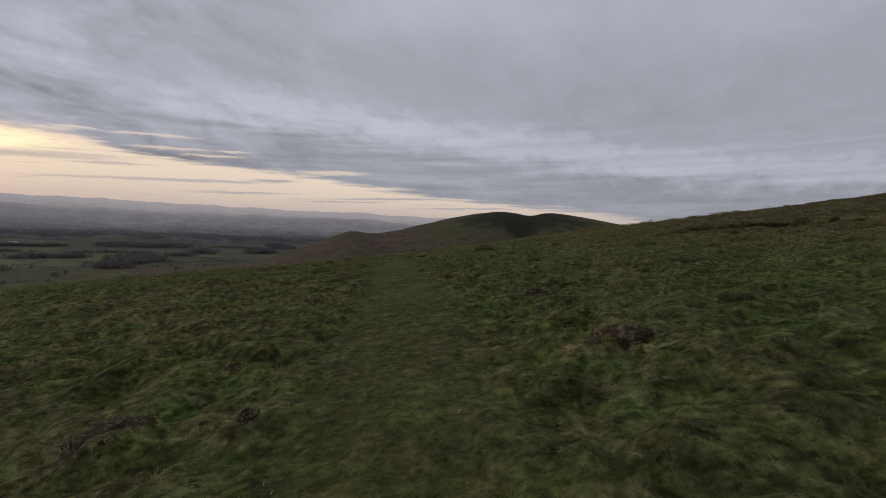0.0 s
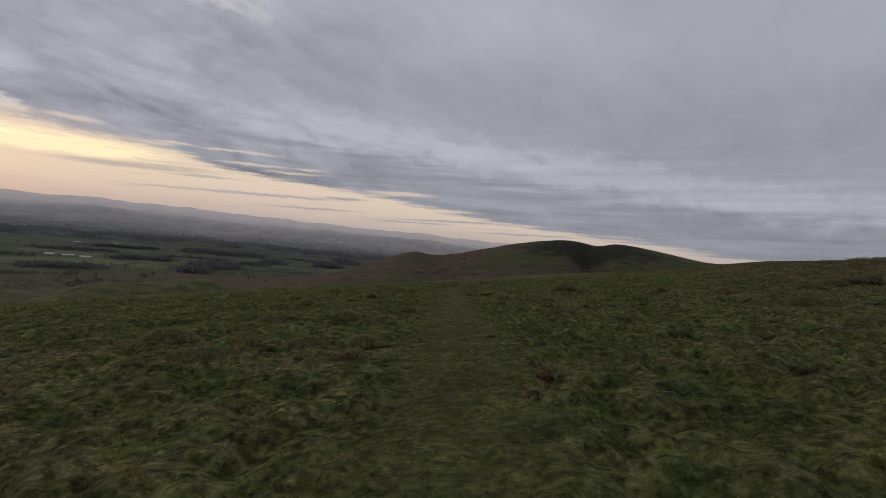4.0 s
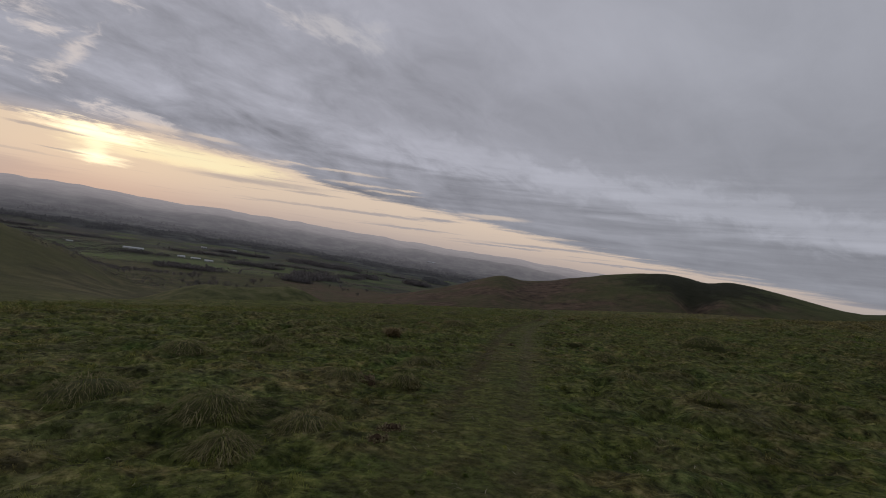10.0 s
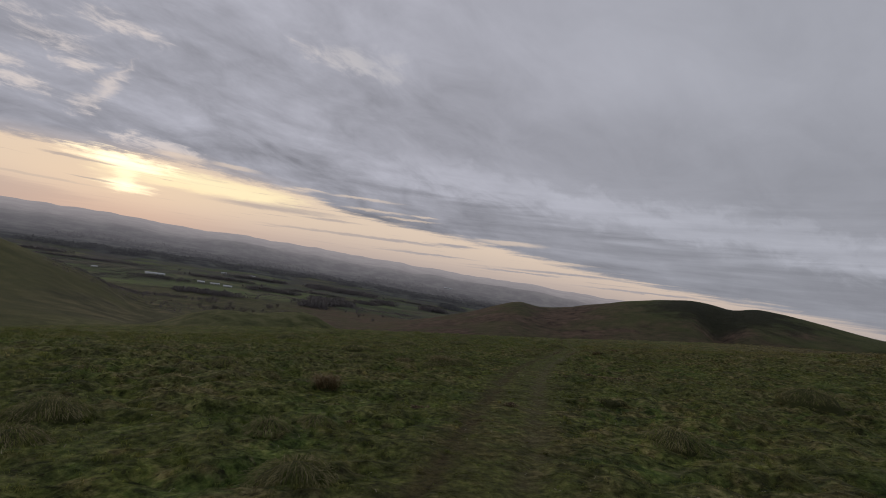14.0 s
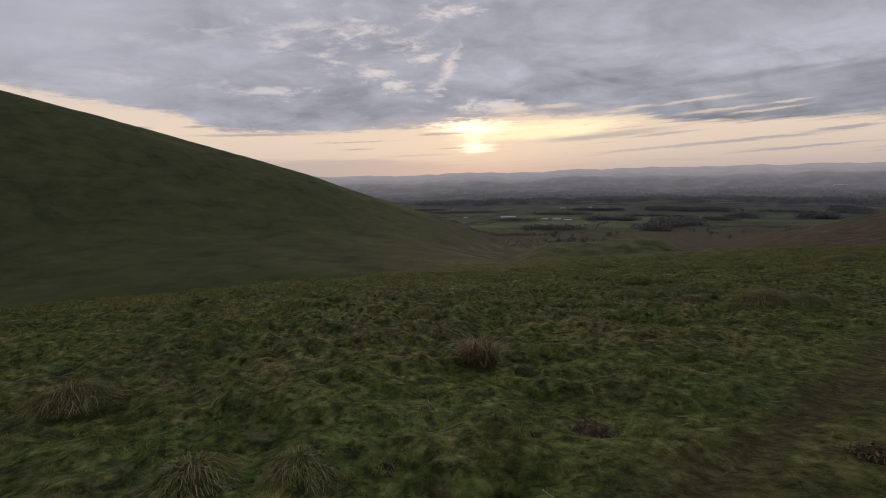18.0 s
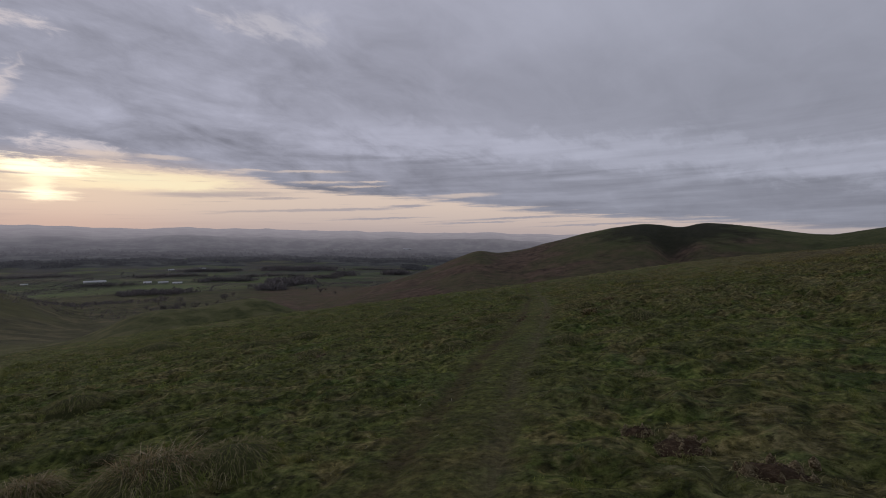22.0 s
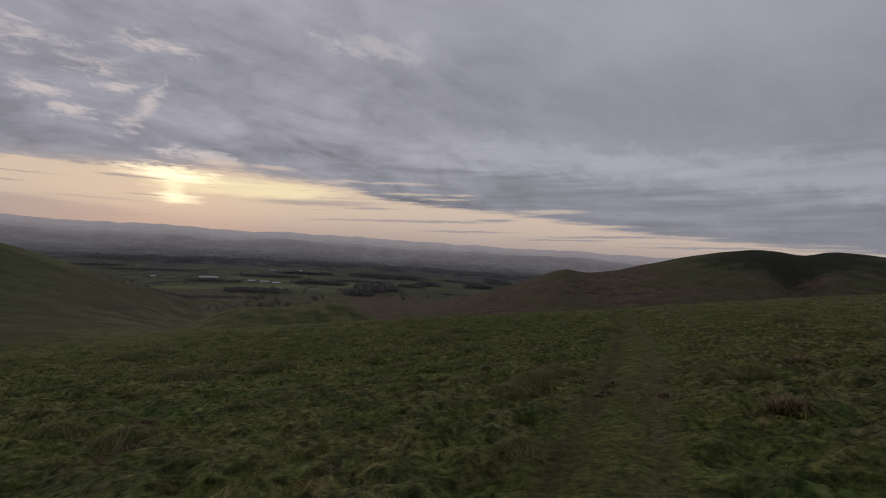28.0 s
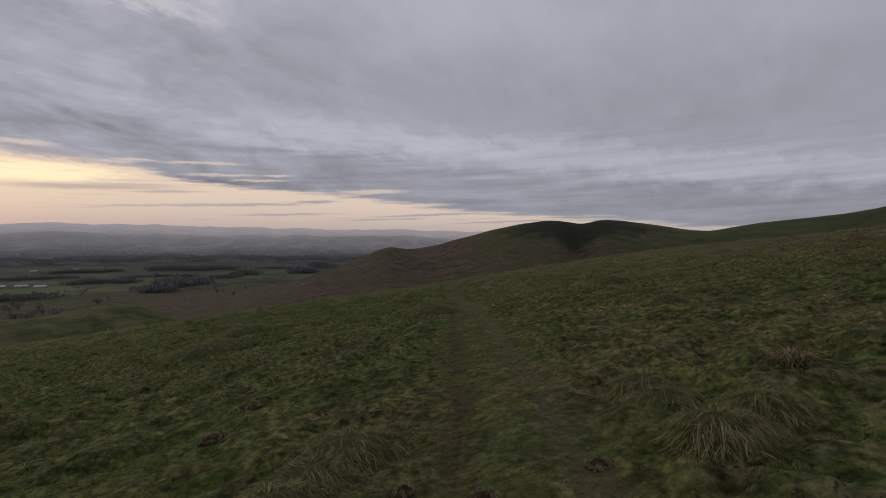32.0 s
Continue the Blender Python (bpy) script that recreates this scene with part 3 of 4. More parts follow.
def mesh_of(name, verts, faces, mats, smooth=True, parent=None, slots=None):
    """One mesh from arrays: faces is an (n, 3) or (n, 4) array."""
    me = bpy.data.meshes.new(name)
    verts, faces = np.asarray(verts, np.float32), np.asarray(faces, np.int32)
    me.vertices.add(len(verts))
    me.vertices.foreach_set("co", verts.ravel())
    count, sides = faces.shape
    me.loops.add(count * sides)
    me.loops.foreach_set("vertex_index", faces.ravel())
    me.polygons.add(count)
    me.polygons.foreach_set("loop_start", np.arange(count, dtype=np.int32) * sides)
    me.polygons.foreach_set("use_smooth", np.full(count, smooth))
    for m in mats:
        me.materials.append(m)
    if slots is not None:
        me.polygons.foreach_set("material_index", np.asarray(slots, np.int32))
    me.update(calc_edges=True)
    ob = new(name, me)
    ob.parent = parent
    return ob


def spaced(lo, hi, fine_lo, fine_hi, step):
    """Grid lines: even in the fine stretch, then wider apart, with no gap over 15 m before the ridges are passed."""
    def outwards(way_off):
        out, v = [], 0.0
        while v < way_off:
            v += min(step + 0.06 * v, 15.0 if v < 800 else 15.0 + 0.06 * (v - 800))
            out.append(v)
        return np.array(out)
    return np.concatenate([fine_lo - outwards(fine_lo - lo)[::-1], np.arange(fine_lo, fine_hi + step / 2, step), fine_hi + outwards(hi - fine_hi)])


# ---- ground, one sheet ----
gx, gy = spaced(-2420, 2420, -20.0, 11.0, 0.14), spaced(-2420, 2420, 0.5, 60, 0.14)
XX, YY = np.meshgrid(gx, gy)
ZZ = surface(XX, YY)
rows_n, cols_n = XX.shape
first = (np.arange(rows_n - 1)[:, None] * cols_n + np.arange(cols_n - 1)[None, :]).ravel()
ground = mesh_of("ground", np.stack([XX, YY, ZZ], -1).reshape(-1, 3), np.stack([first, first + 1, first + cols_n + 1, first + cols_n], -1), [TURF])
worn = ground.data.attributes.new("worn", "FLOAT_VECTOR", "POINT")
worn.data.foreach_set("vector", np.stack([wheel_line(XX, YY, -1), on_track(XX, YY), wheel_line(XX, YY, 1)], -1).astype(np.float32).ravel())
crown_tone = ground.data.attributes.new("crown", "FLOAT", "POINT")
crown_tone.data.foreach_set("value", crowned(XX, YY).astype(np.float32).ravel())
tagged(ground, "rough green hill pasture sloping down to a wide valley", "ground", kind="structure")


# ---- far plain and hills on the horizon ----
def distance_look(n):
    p = place(n)
    x, y, z = n.xyz(p)
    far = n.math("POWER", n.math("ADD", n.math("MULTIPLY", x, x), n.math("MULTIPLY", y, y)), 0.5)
    turn2 = n.math("ARCTAN2", x, y)
    streaks = n.noise(n.join(n.math("MULTIPLY", turn2, 30.0), n.math("DIVIDE", far, 120.0), 0.0), 1.0, 6, 0.6)
    return far, streaks


def backdrop_material():
    m = bpy.data.materials.new("hazed_country")
    m.use_nodes = True
    n = Nodes(m.node_tree)
    far, streaks = distance_look(n)
    shader, end = n.node("ShaderNodeBsdfPrincipled"), n.node("ShaderNodeOutputMaterial")
    n.put(shader.inputs["Roughness"], 1.0)
    n.put(shader.inputs["Specular IOR Level"], 0.0)
    n.put(shader.inputs["Base Color"], n.ramp(streaks, [(0.36, (0.018, 0.020, 0.021)), (0.48, (0.042, 0.046, 0.042)), (0.62, (0.085, 0.09, 0.075))]))
    # distance haze, put in as a glow that grows with range
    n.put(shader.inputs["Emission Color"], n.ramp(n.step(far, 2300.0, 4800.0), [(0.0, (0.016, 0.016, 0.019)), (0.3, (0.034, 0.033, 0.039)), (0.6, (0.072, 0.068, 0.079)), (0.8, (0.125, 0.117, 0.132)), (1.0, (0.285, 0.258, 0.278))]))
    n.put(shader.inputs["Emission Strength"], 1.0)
    n.put(end.inputs["Surface"], shader.outputs[0])
    return m


ring_r = np.r_[np.arange(2200, 3800, 100), np.arange(3800, 4851, 50)].astype(float)
ring_a = np.radians(np.arange(-180, 180, 0.4))
RR, AA = np.meshgrid(ring_r, ring_a)
BX, BY = -0.5 - RR * np.sin(AA), 20 + RR * np.cos(AA)
deg = np.degrees(AA)
crest = 4850 * np.tan(np.radians(0.30 + 0.13 * wave(deg, 0 * deg, 9.0, 6) + 0.12 * wave(deg, 0 * deg, 3.4, 7) + 0.11 * wave(deg, 0 * deg, 1.3, 17) + 0.22 * np.exp(-((deg - 8.6) / 3) ** 2) + 0.15 * np.exp(-((deg - 36) / 4) ** 2)))
BZ = 55 * np.exp(-(((RR - 4150) / 120) ** 2)) * (0.5 + 0.5 * wave(deg, 0 * deg, 6.0, 9)) - 170 - 6 * (1 - smooth_step(2200, 2420, RR)) + smooth_step(3300, 4850, RR) ** 1.4 * (crest + 169) + 9 * wave(BX, BY, 400, 8) * smooth_step(2400, 3000, RR) * (1 - smooth_step(4600, 4850, RR))
na, nr = RR.shape
i0 = (np.arange(na)[:, None] * nr + np.arange(nr - 1)[None, :]).ravel()
i1 = ((np.arange(na)[:, None] + 1) % na * nr + np.arange(nr - 1)[None, :]).ravel()
HAZED_COUNTRY = backdrop_material()
backdrop = mesh_of("backdrop", np.stack([BX, BY, BZ], -1).reshape(-1, 3), np.stack([i0, i0 + 1, i1 + 1, i1], -1), [HAZED_COUNTRY])
tagged(backdrop, "hazy blue-grey lowland and low hills along the horizon", "backdrop", kind="structure")


# ---- spots on the hillside: x, y, width ----
RUSHES = ((-2.22, 11.62, .65), (8.97, 22.65, .87), (-0.78, 40.45, .64), (0.06, 43.82, .52))
STRAWS = ((-4.27, 41.42, .6), (-4.18, 41.84, .62), (-4.07, 42.36, .72), (-3.94, 42.85, .8), (-3.8, 43.27, .8), (-3.55, 43.7, .75), (-5.25, 29.45, .75), (-4.6, 30.5, .8), (-7.6, 29.7, .8), (3.16, 7.2, .44), (-4.43, 11.52, 1.0), (-5.6, 12.32, .73), (-5.33, 15.87, .9), (-2.93, 15.19, .4), (-2.69, 16.0, .59), (-6.39, 18.12, .6), (-2.98, 20.09, .59), (0.29, 23.37, .59), (3.39, 28.49, 1.0), (0.56, 21.08, .57),
          (-5.54, 19.43, .48), (-6.27, 20.18, .59), (-8.19, 24.84, .56), (-1.46, 36.34, .62), (-3.83, 36.87, .68), (0.45, 39.31, .85), (-9.69, 32.96, .82))
STRAWS_MORE = ((-2.33, 12.73, 0.5), (-3.26, 12.59, 0.56), (-3.6, 15.8, 0.64), (-3.43, 18.05, 0.51), (-2.61, 18.31, 0.42), (1.51, 19.61, 0.33), (3.26, 21.52, 0.45), (-4.04, 21.03, 0.37), (-3.81, 21.59, 0.4), (-13.18, 42.57, 1.48), (-24.64, 49.29, 2.09), (-13.19, 60.7, 2.04), (-11.74, 54.25, 2.16), (-1.17, 43.46, 0.66), (-0.73, 42.92, 0.51))
STRAWS_FAR = ((-8.04, 37.88, .72), (-9.45, 37.8, .73), (-3.27, 38.59, .42), (-4.54, 59.71, 1.8), (-23.28, 47.58, 2.3), (-12.01, 44.31, 1.07), (-1.16, 43.92, .72), (-5.25, 42.03, .46), (3.05, 59.15, 1.41), (-11.95, 55.27, 2.3), (-4.18, 56.7, 1.49), (-1.22, 42.57, .54), (1.41, 49.7, .68))
DARKS = ((3.6, 11.2, 0.4), (6.0, 10.2, 0.9), (3.9, 8.3, 0.25), (-4.88, 15.79, 0.49), (-0.18, 13.75, 0.21), (-6.34, 30.56, 0.48), (-0.99, 44.61, 0.41), (0.03, 44.18, 0.34), (-2.3, 5.54, .38), (6.5, 11.61, .97), (3.31, 4.84, .43), (-3.74, 12.17, .37), (-0.98, 25.4, .6), (3.13, 13.7, .53), (-3.44, 16.28, .48), (-4.76, 30.44, .5), (-4.6, 24.1, .36), (-0.4, 25.77, .6), (-15.32, 21.77, .7), (-1.83, 33.54, .49), (-10.78, 54.55, 1.4), (-0.25, 41.95, .42), (-5.77, 45.57, .52))
PATCHES = ((-2.78, 41.6, 0.34), (-1.98, 41.5, 0.36), (-2.73, 42.3, 0.25), (0.36, 11.31, 0.38), (0.46, 10.68, 0.28), (0.27, 10.11, 0.35), (-1.55, 9.84, 0.25), (-3.87, 16.22, 0.3), (-1.96, 16.35, 0.32), (-1.93, 15.92, 0.21), (-3.25, 23.48, 0.49), (-3.58, 22.05, 0.19), (-1.97, 24.4, 0.28), (-0.6, 31.02, 0.57), (-0.9, 31.26, 0.36), (-0.19, 30.32, 0.56), (-9.3, 38.01, 0.45), (-8.82, 38.6, 0.45), (-7.54, 37.68, 0.56), (-3.35, 38.7, 0.28), (-5.74, 45.43, 0.43), (-5.58, 44.33, 0.36), (-1.96, 42.6, 0.21), (-3.24, 42.55, 0.17), (-2.36, 3.48, .67), (-1.27, 3.34, .19), (1.8, 4.19, .63), (1.64, 6.95, .42), (-2.05, 4.96, .42), (-3.19, 18.22, .44))
PALES = ((-1.27, 42.45, 0.17), (0.63, 17.4, 0.22), (1.88, 10.04, 0.17), (1.35, 3.19, .22), (2.7, 3.04, .41), (0.7, 6.73, .23), (1.87, 4.67, .28), (-1.66, 19.24, .35), (-18.73, 18.6, 1.1), (-7.75, 24.24, .52), (-4.23, 22.71, .21), (-3.68, 23.46, .19), (-0.49, 33.27, .48), (-5.65, 44.45, .37))


def torn(x, y):
    """1 where the turf is torn up, 0 elsewhere."""
    best = 0.0 * x
    for px, py, wide in PATCHES:
        best = np.maximum(best, np.hypot(x - px, y - py) < wide * 0.46)
    return best


# ---- grass ----
def tufts(x, y, rng, blades, length, width, lean):
    """Tufts of single-triangle blades standing on the turf at x, y."""
    count = len(x)
    z = surface(x, y)
    comb = 1.3 * wave(x, y, 1.1, 11) + 0.9 * wave(x, y, 3.5, 12) - 0.5
    a = comb[:, None] + rng.normal(0, 2.0, (count, blades))
    long = length[:, None] * rng.uniform(0.55, 1.15, (count, blades))
    tilt = np.clip(rng.normal(lean, 0.30, (count, blades)), 0.05, 1.35)
    wind = 0.4
    dx, dy = np.cos(a) * np.sin(tilt) + 0.30 * wind, np.sin(a) * np.sin(tilt) - 0.15 * wind
    dz = np.cos(tilt)
    spread = length[:, None] * 0.35
    bx = x[:, None] + spread * rng.normal(0, 0.6, (count, blades))
    by = y[:, None] + spread * rng.normal(0, 0.6, (count, blades))
    bz = z[:, None] - 0.012 + 0 * bx
    side = a + math.pi / 2 + rng.uniform(-0.9, 0.9, (count, blades))
    w = width[:, None] * rng.uniform(0.6, 1.2, (count, blades)) / 2
    sx, sy = np.cos(side) * w, np.sin(side) * w
    p0 = np.stack([bx - sx, by - sy, bz], -1)
    p1 = np.stack([bx + sx, by + sy, bz], -1)
    p2 = np.stack([bx + dx * long, by + dy * long, bz + dz * long], -1)
    v = np.stack([p0, p1, p2], 2).reshape(-1, 3)
    return v, np.arange(len(v)).reshape(-1, 3)


def scatter(rng, x0, x1, y0, y1, per_m2):
    n = int((x1 - x0) * (y1 - y0) * per_m2)
    return rng.uniform(x0, x1, n), rng.uniform(y0, y1, n)


def mops(x, y, rng, radius, blades, width, tall=1.0):
    """Tufts of fine grass combed over by the wind: arched blades in a loose bunch."""
    count = len(x)
    comb = 1.3 * wave(x, y, 1.1, 11) + 0.9 * wave(x, y, 3.5, 12) - 0.5
    high = tall * radius * rng.uniform(0.5, 1.0, count)
    z = surface(x, y)
    a = comb[:, None] + rng.normal(0, 1.9, (count, blades))
    r0, a0 = radius[:, None] * 0.75 * np.sqrt(rng.uniform(0, 1, (count, blades))), rng.uniform(0, 6.283, (count, blades))
    x0, y0 = x[:, None] + r0 * np.cos(a0), y[:, None] + r0 * np.sin(a0)
    lift = high[:, None] * 0.5 * (1 - (r0 / radius[:, None]) ** 2)
    z0 = z[:, None] - 0.01 + lift * 0.3
    far1, far2 = radius[:, None] * rng.uniform(0.25, 0.65, (count, blades)), radius[:, None] * rng.uniform(0.6, 1.25, (count, blades))
    up1, up2 = lift + high[:, None] * rng.uniform(0.3, 0.8, (count, blades)), lift * 0.7 + high[:, None] * rng.uniform(-0.1, 0.6, (count, blades))
    w = width * rng.uniform(0.6, 1.3, (count, blades))
    ca, sa = np.cos(a), np.sin(a)
    b = a + rng.normal(0, 0.3, (count, blades))
    root = np.stack([x0, y0, z0], -1)
    left = np.stack([x0 + ca * far1 - sa * w, y0 + sa * far1 + ca * w, z0 + up1], -1)
    right = np.stack([x0 + ca * far1 + sa * w, y0 + sa * far1 - ca * w, z0 + up1], -1)
    tip = np.stack([x0 + np.cos(b) * far2, y0 + np.sin(b) * far2, z0 + up2], -1)
    v = np.stack([root, left, right, tip], 2).reshape(-1, 3)
    k1 = np.arange(count * blades)[:, None, None] * 4
    return v, (k1 + np.array([(0, 2, 1), (1, 2, 3)])[None]).reshape(-1, 3)


def root_share(ob, cycle):
    """Mark on each blade how near its points are to the root."""
    mark = ob.data.attributes.new("root", "FLOAT", "POINT")
    mark.data.foreach_set("value", np.tile(np.array(cycle, np.float32), len(ob.data.vertices) // len(cycle)))


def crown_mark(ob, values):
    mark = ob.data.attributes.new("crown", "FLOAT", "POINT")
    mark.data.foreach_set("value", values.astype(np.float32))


def lay_grass():
    rng = np.random.default_rng(5)
    from_path = lambda x, y: np.hypot(x - track_x(np.clip(y, 0, 44)) * 0.8, np.where(y < 0, y, np.where(y > 42, y - 42, 0)))
    made, kinds, marks = [], [], []
    for lo, hi, per, blades, size, wide, lean in ((0.0, 6.0, 110, 5, 0.036, 0.0045, 0.72), (6.0, 12, 32, 5, 0.052, 0.0085, 0.9), (12, 34, 6, 5, 0.095, 0.016, 1.3), (34, 58, 1.5, 6, 0.16, 0.05, 1.3)):
        x, y = scatter(rng, -hi - 3, hi + 1, -min(hi, 4), 42 + hi, per)
        d = from_path(x, y)
        keep = (d >= lo) & (d < hi) & (y > -1.5)
        x, y = x[keep], y[keep]
        tread = on_track(x, y)
        keep = rng.uniform(0, 1, len(x)) > np.maximum(0.92 * rut(x, y), 0.93 * torn(x, y))
        x, y, tread = x[keep], y[keep], tread[keep]
        lush = 0.75 + 0.55 * domes(x, y, 0.95, 1) + 0.5 * np.clip(wave(x, y, 1.3, 41), -0.7, 1)
        length = size * lush * (1 - 0.62 * tread)
        made.append(tufts(x, y, rng, blades, length, np.full(len(x), wide), lean)[0])
        kinds.append(np.repeat((tread + rng.uniform(-0.25, 0.25, len(x)) > 0.5).astype(np.int32), blades))
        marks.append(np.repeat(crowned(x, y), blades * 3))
    verts = np.concatenate(made)
    grass = mesh_of("grass", verts, np.arange(len(verts)).reshape(-1, 3), [BLADES, WORN], smooth=False, slots=np.concatenate(kinds))
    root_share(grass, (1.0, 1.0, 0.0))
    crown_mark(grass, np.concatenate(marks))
    tagged(grass, "short windblown green and straw-coloured pasture grass", "grass", kind="stuff")
    start, lumps, marks = 0, [], []
    for lo, hi, per, r0, r1, blades, wide, tall in ((0.0, 6.0, 86, 0.020, 0.045, 7, 0.0024, 1.25), (6.0, 12, 22, 0.04, 0.09, 7, 0.0048, 0.7), (12, 34, 3.6, 0.12, 0.26, 6, 0.013, 0.36), (34, 58, 0.5, 0.2, 0.5, 8, 0.03, 0.35),
                                            (0.0, 6.0, 4.2, 0.04, 0.085, 46, 0.0022, 1.1), (6.0, 12, 3.0, 0.08, 0.16, 30, 0.0048, 0.75), (12, 34, 1.3, 0.2, 0.40, 22, 0.013, 0.56)):
        x, y = scatter(rng, -hi - 3, hi + 1, -min(hi, 4), 42 + hi, per)
        d = from_path(x, y)
        keep = (d >= lo) & (d < hi) & (y > -1.5) & (rng.uniform(0, 1, len(x)) < np.clip(0.22 + 0.95 * domes(x, y, 0.5, 2) + 0.3 * (1 - roughness(x, y)), 0, 1) * (1 - 0.9 * rut(x, y)) * (1 - torn(x, y)))
        x, y = x[keep], y[keep]
        r = (r0 + (r1 - r0) * rng.uniform(0, 1, len(x)) ** 1.7) * (1 - 0.6 * on_track(x, y))
        v, f = mops(x, y, rng, r, blades, wide, tall)
        lumps.append((v, f + start))
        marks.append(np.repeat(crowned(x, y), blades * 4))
        start += len(v)
    turf_tufts = mesh_of("turf_tufts", np.concatenate([v for v, f in lumps]), np.concatenate([f for v, f in lumps]), [BLADES], smooth=False)
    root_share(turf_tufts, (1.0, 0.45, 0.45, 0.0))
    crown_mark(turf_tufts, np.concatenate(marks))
    tagged(turf_tufts, "low uneven tufts of green and yellowish pasture turf", "turf", kind="stuff")


lay_grass()


# ---- tussocks and patches on the hillside ----
def stems_look(lo, mid, hi):
    def build(n):
        rand = n.node("ShaderNodeNewGeometry").outputs["Random Per Island"]
        return n.mix(0.25, n.ramp(rand, [(0.0, lo), (0.5, mid), (1.0, hi)]), n.ramp(n.noise(place(n), 22.0, 4), [(0.3, lo), (0.7, hi)])), None, 0
    return build


DEAD_STEMS = material("dead_rush_stems", stems_look((0.050, 0.031, 0.013), (0.17, 0.112, 0.052), (0.42, 0.31, 0.165)), 0.92, 0.06)
STRAW = material("bleached_bent_grass", stems_look((0.085, 0.076, 0.032), (0.20, 0.178, 0.082), (0.40, 0.35, 0.19)), 0.92, 0.06)
STRAW_LONG = material("bleached_rush_stems", stems_look((0.16, 0.125, 0.066), (0.33, 0.27, 0.155), (0.52, 0.45, 0.29)), 0.75, 0.25)
RUSH_GREEN = material("rush_green", stems_look((0.018, 0.028, 0.010), (0.045, 0.060, 0.020), (0.10, 0.11, 0.045)), 0.92, 0.06)
DARK_CLUMP = material("dark_pasture_clump", stems_look((0.020, 0.026, 0.010), (0.050, 0.060, 0.022), (0.11, 0.10, 0.05)), 0.92, 0.06)


def peat_look(n):
    p = place(n)
    a, b = n.noise(p, 14.0, 6, 0.7), n.noise(p, 45.0, 4, 0.6)
    return n.ramp(n.math("ADD", n.math("MULTIPLY", a, 0.6), n.math("MULTIPLY", b, 0.4)), [(0.3, (0.016, 0.011, 0.006)), (0.5, (0.055, 0.036, 0.021)), (0.7, (0.16, 0.115, 0.073))]), n.math("ADD", a, b), 0.03


def clod_look(n):
    p = place(n)
    a, b = n.noise(p, 20.0, 6, 0.7, 0.6), n.noise(p, 70.0, 4, 0.6)
    return n.ramp(n.math("ADD", n.math("MULTIPLY", a, 0.55), n.math("MULTIPLY", b, 0.45)), [(0.36, (0.026, 0.016, 0.008)), (0.48, (0.16, 0.122, 0.070)), (0.64, (0.44, 0.37, 0.23))]), n.math("ADD", a, b), 0.04


CLOD = material("dead_turf", clod_look, 0.95, 0.1)
PEAT = material("bare_peat", peat_look, 0.95, 0.1)


def strands(rng, count, reach, height, width, flop, hub):
    """Arched blades growing from a round base: reach is how far the tips fall out."""
    a = rng.uniform(0, 2 * math.pi, count)
    r0 = hub * np.sqrt(rng.uniform(0, 1, count))
    a0 = rng.uniform(0, 2 * math.pi, count)
    out = reach * rng.uniform(0.35, 1.1, count)
    high = height * rng.uniform(0.5, 1.1, count)
    drop = flop * rng.uniform(0.2, 1.0, count) * high
    base = np.stack([r0 * np.cos(a0), r0 * np.sin(a0), 0 * a - 0.02], -1)
    way2 = np.stack([np.cos(a), np.sin(a), 0 * a], -1)
    side = np.stack([-np.sin(a), np.cos(a), 0 * a], -1) * (width * rng.uniform(0.6, 1.2, count) / 2)[:, None]
    up1 = np.array([0, 0, 1.0])
    rings = []
    for s, w in ((0.0, 1.0), (0.4, 0.85), (0.75, 0.55)):
        c = base + way2 * (out * s**1.4)[:, None] + up1 * (high * (1 - (1 - s) ** 2) - drop * s**3)[:, None]
        rings += [c - side * w, c + side * w]
    tip = base + way2 * out[:, None] + up1 * (high - drop)[:, None]
    v = np.stack(rings + [tip], 1)
    k0 = np.arange(count)[:, None] * 7
    tris = np.array([0, 1, 3, 0, 3, 2, 2, 3, 5, 2, 5, 4, 4, 5, 6])
    return v.reshape(-1, 3), (k0 + tris).reshape(-1, 3)


def dome(rng, radius, height, rings=5, around=14, rough=0.2):
    """An uneven low mound whose rim goes down into the turf."""
    v, f = [(0, 0, height)], []
    for i in range(1, rings + 1):
        s = i / rings
        for j in range(around):
            a = 2 * math.pi * j / around
            r = radius * s * (1 + rough * rng.uniform(-1, 1))
            v.append((r * math.cos(a), r * math.sin(a), height * (1 - s * s) * (1 + rough * rng.uniform(-1, 1)) - (0.04 * s if i < rings else 0.22)))
    for j in range(around):
        f.append((0, 1 + j, 1 + (j + 1) % around))
    for i in range(rings - 1):
        for j in range(around):
            p, q = 1 + i * around + j, 1 + i * around + (j + 1) % around
            f += [(p, p + around, q + around), (p, q + around, q)]
    return np.array(v, float), np.array(f)


def stand_at(name, x, y, label, category, group):
    ob = new(name)
    ob.location = (x, y, float(surface(np.array([x]), np.array([y]))[0]))
    # it leans with the slope under it
    near = land(np.array([x + 0.3, x - 0.3, x, x]), np.array([y, y, y + 0.3, y - 0.3]))
    ob.rotation_euler = (Matrix.Rotation(math.atan2(float(near[2] - near[3]), 0.6), 3, "X") @ Matrix.Rotation(-math.atan2(float(near[0] - near[1]), 0.6), 3, "Y") @ Matrix.Rotation((x * 7.3 + y * 3.1) % 6.28, 3, "Z")).to_euler()
    return tagged(ob, label, category, group)


def part(name, shape, mat, parent, label="", smooth=True):
    ob = mesh_of(name, *shape, [mat], smooth=smooth, parent=parent)
    return tagged(ob, label) if label else ob


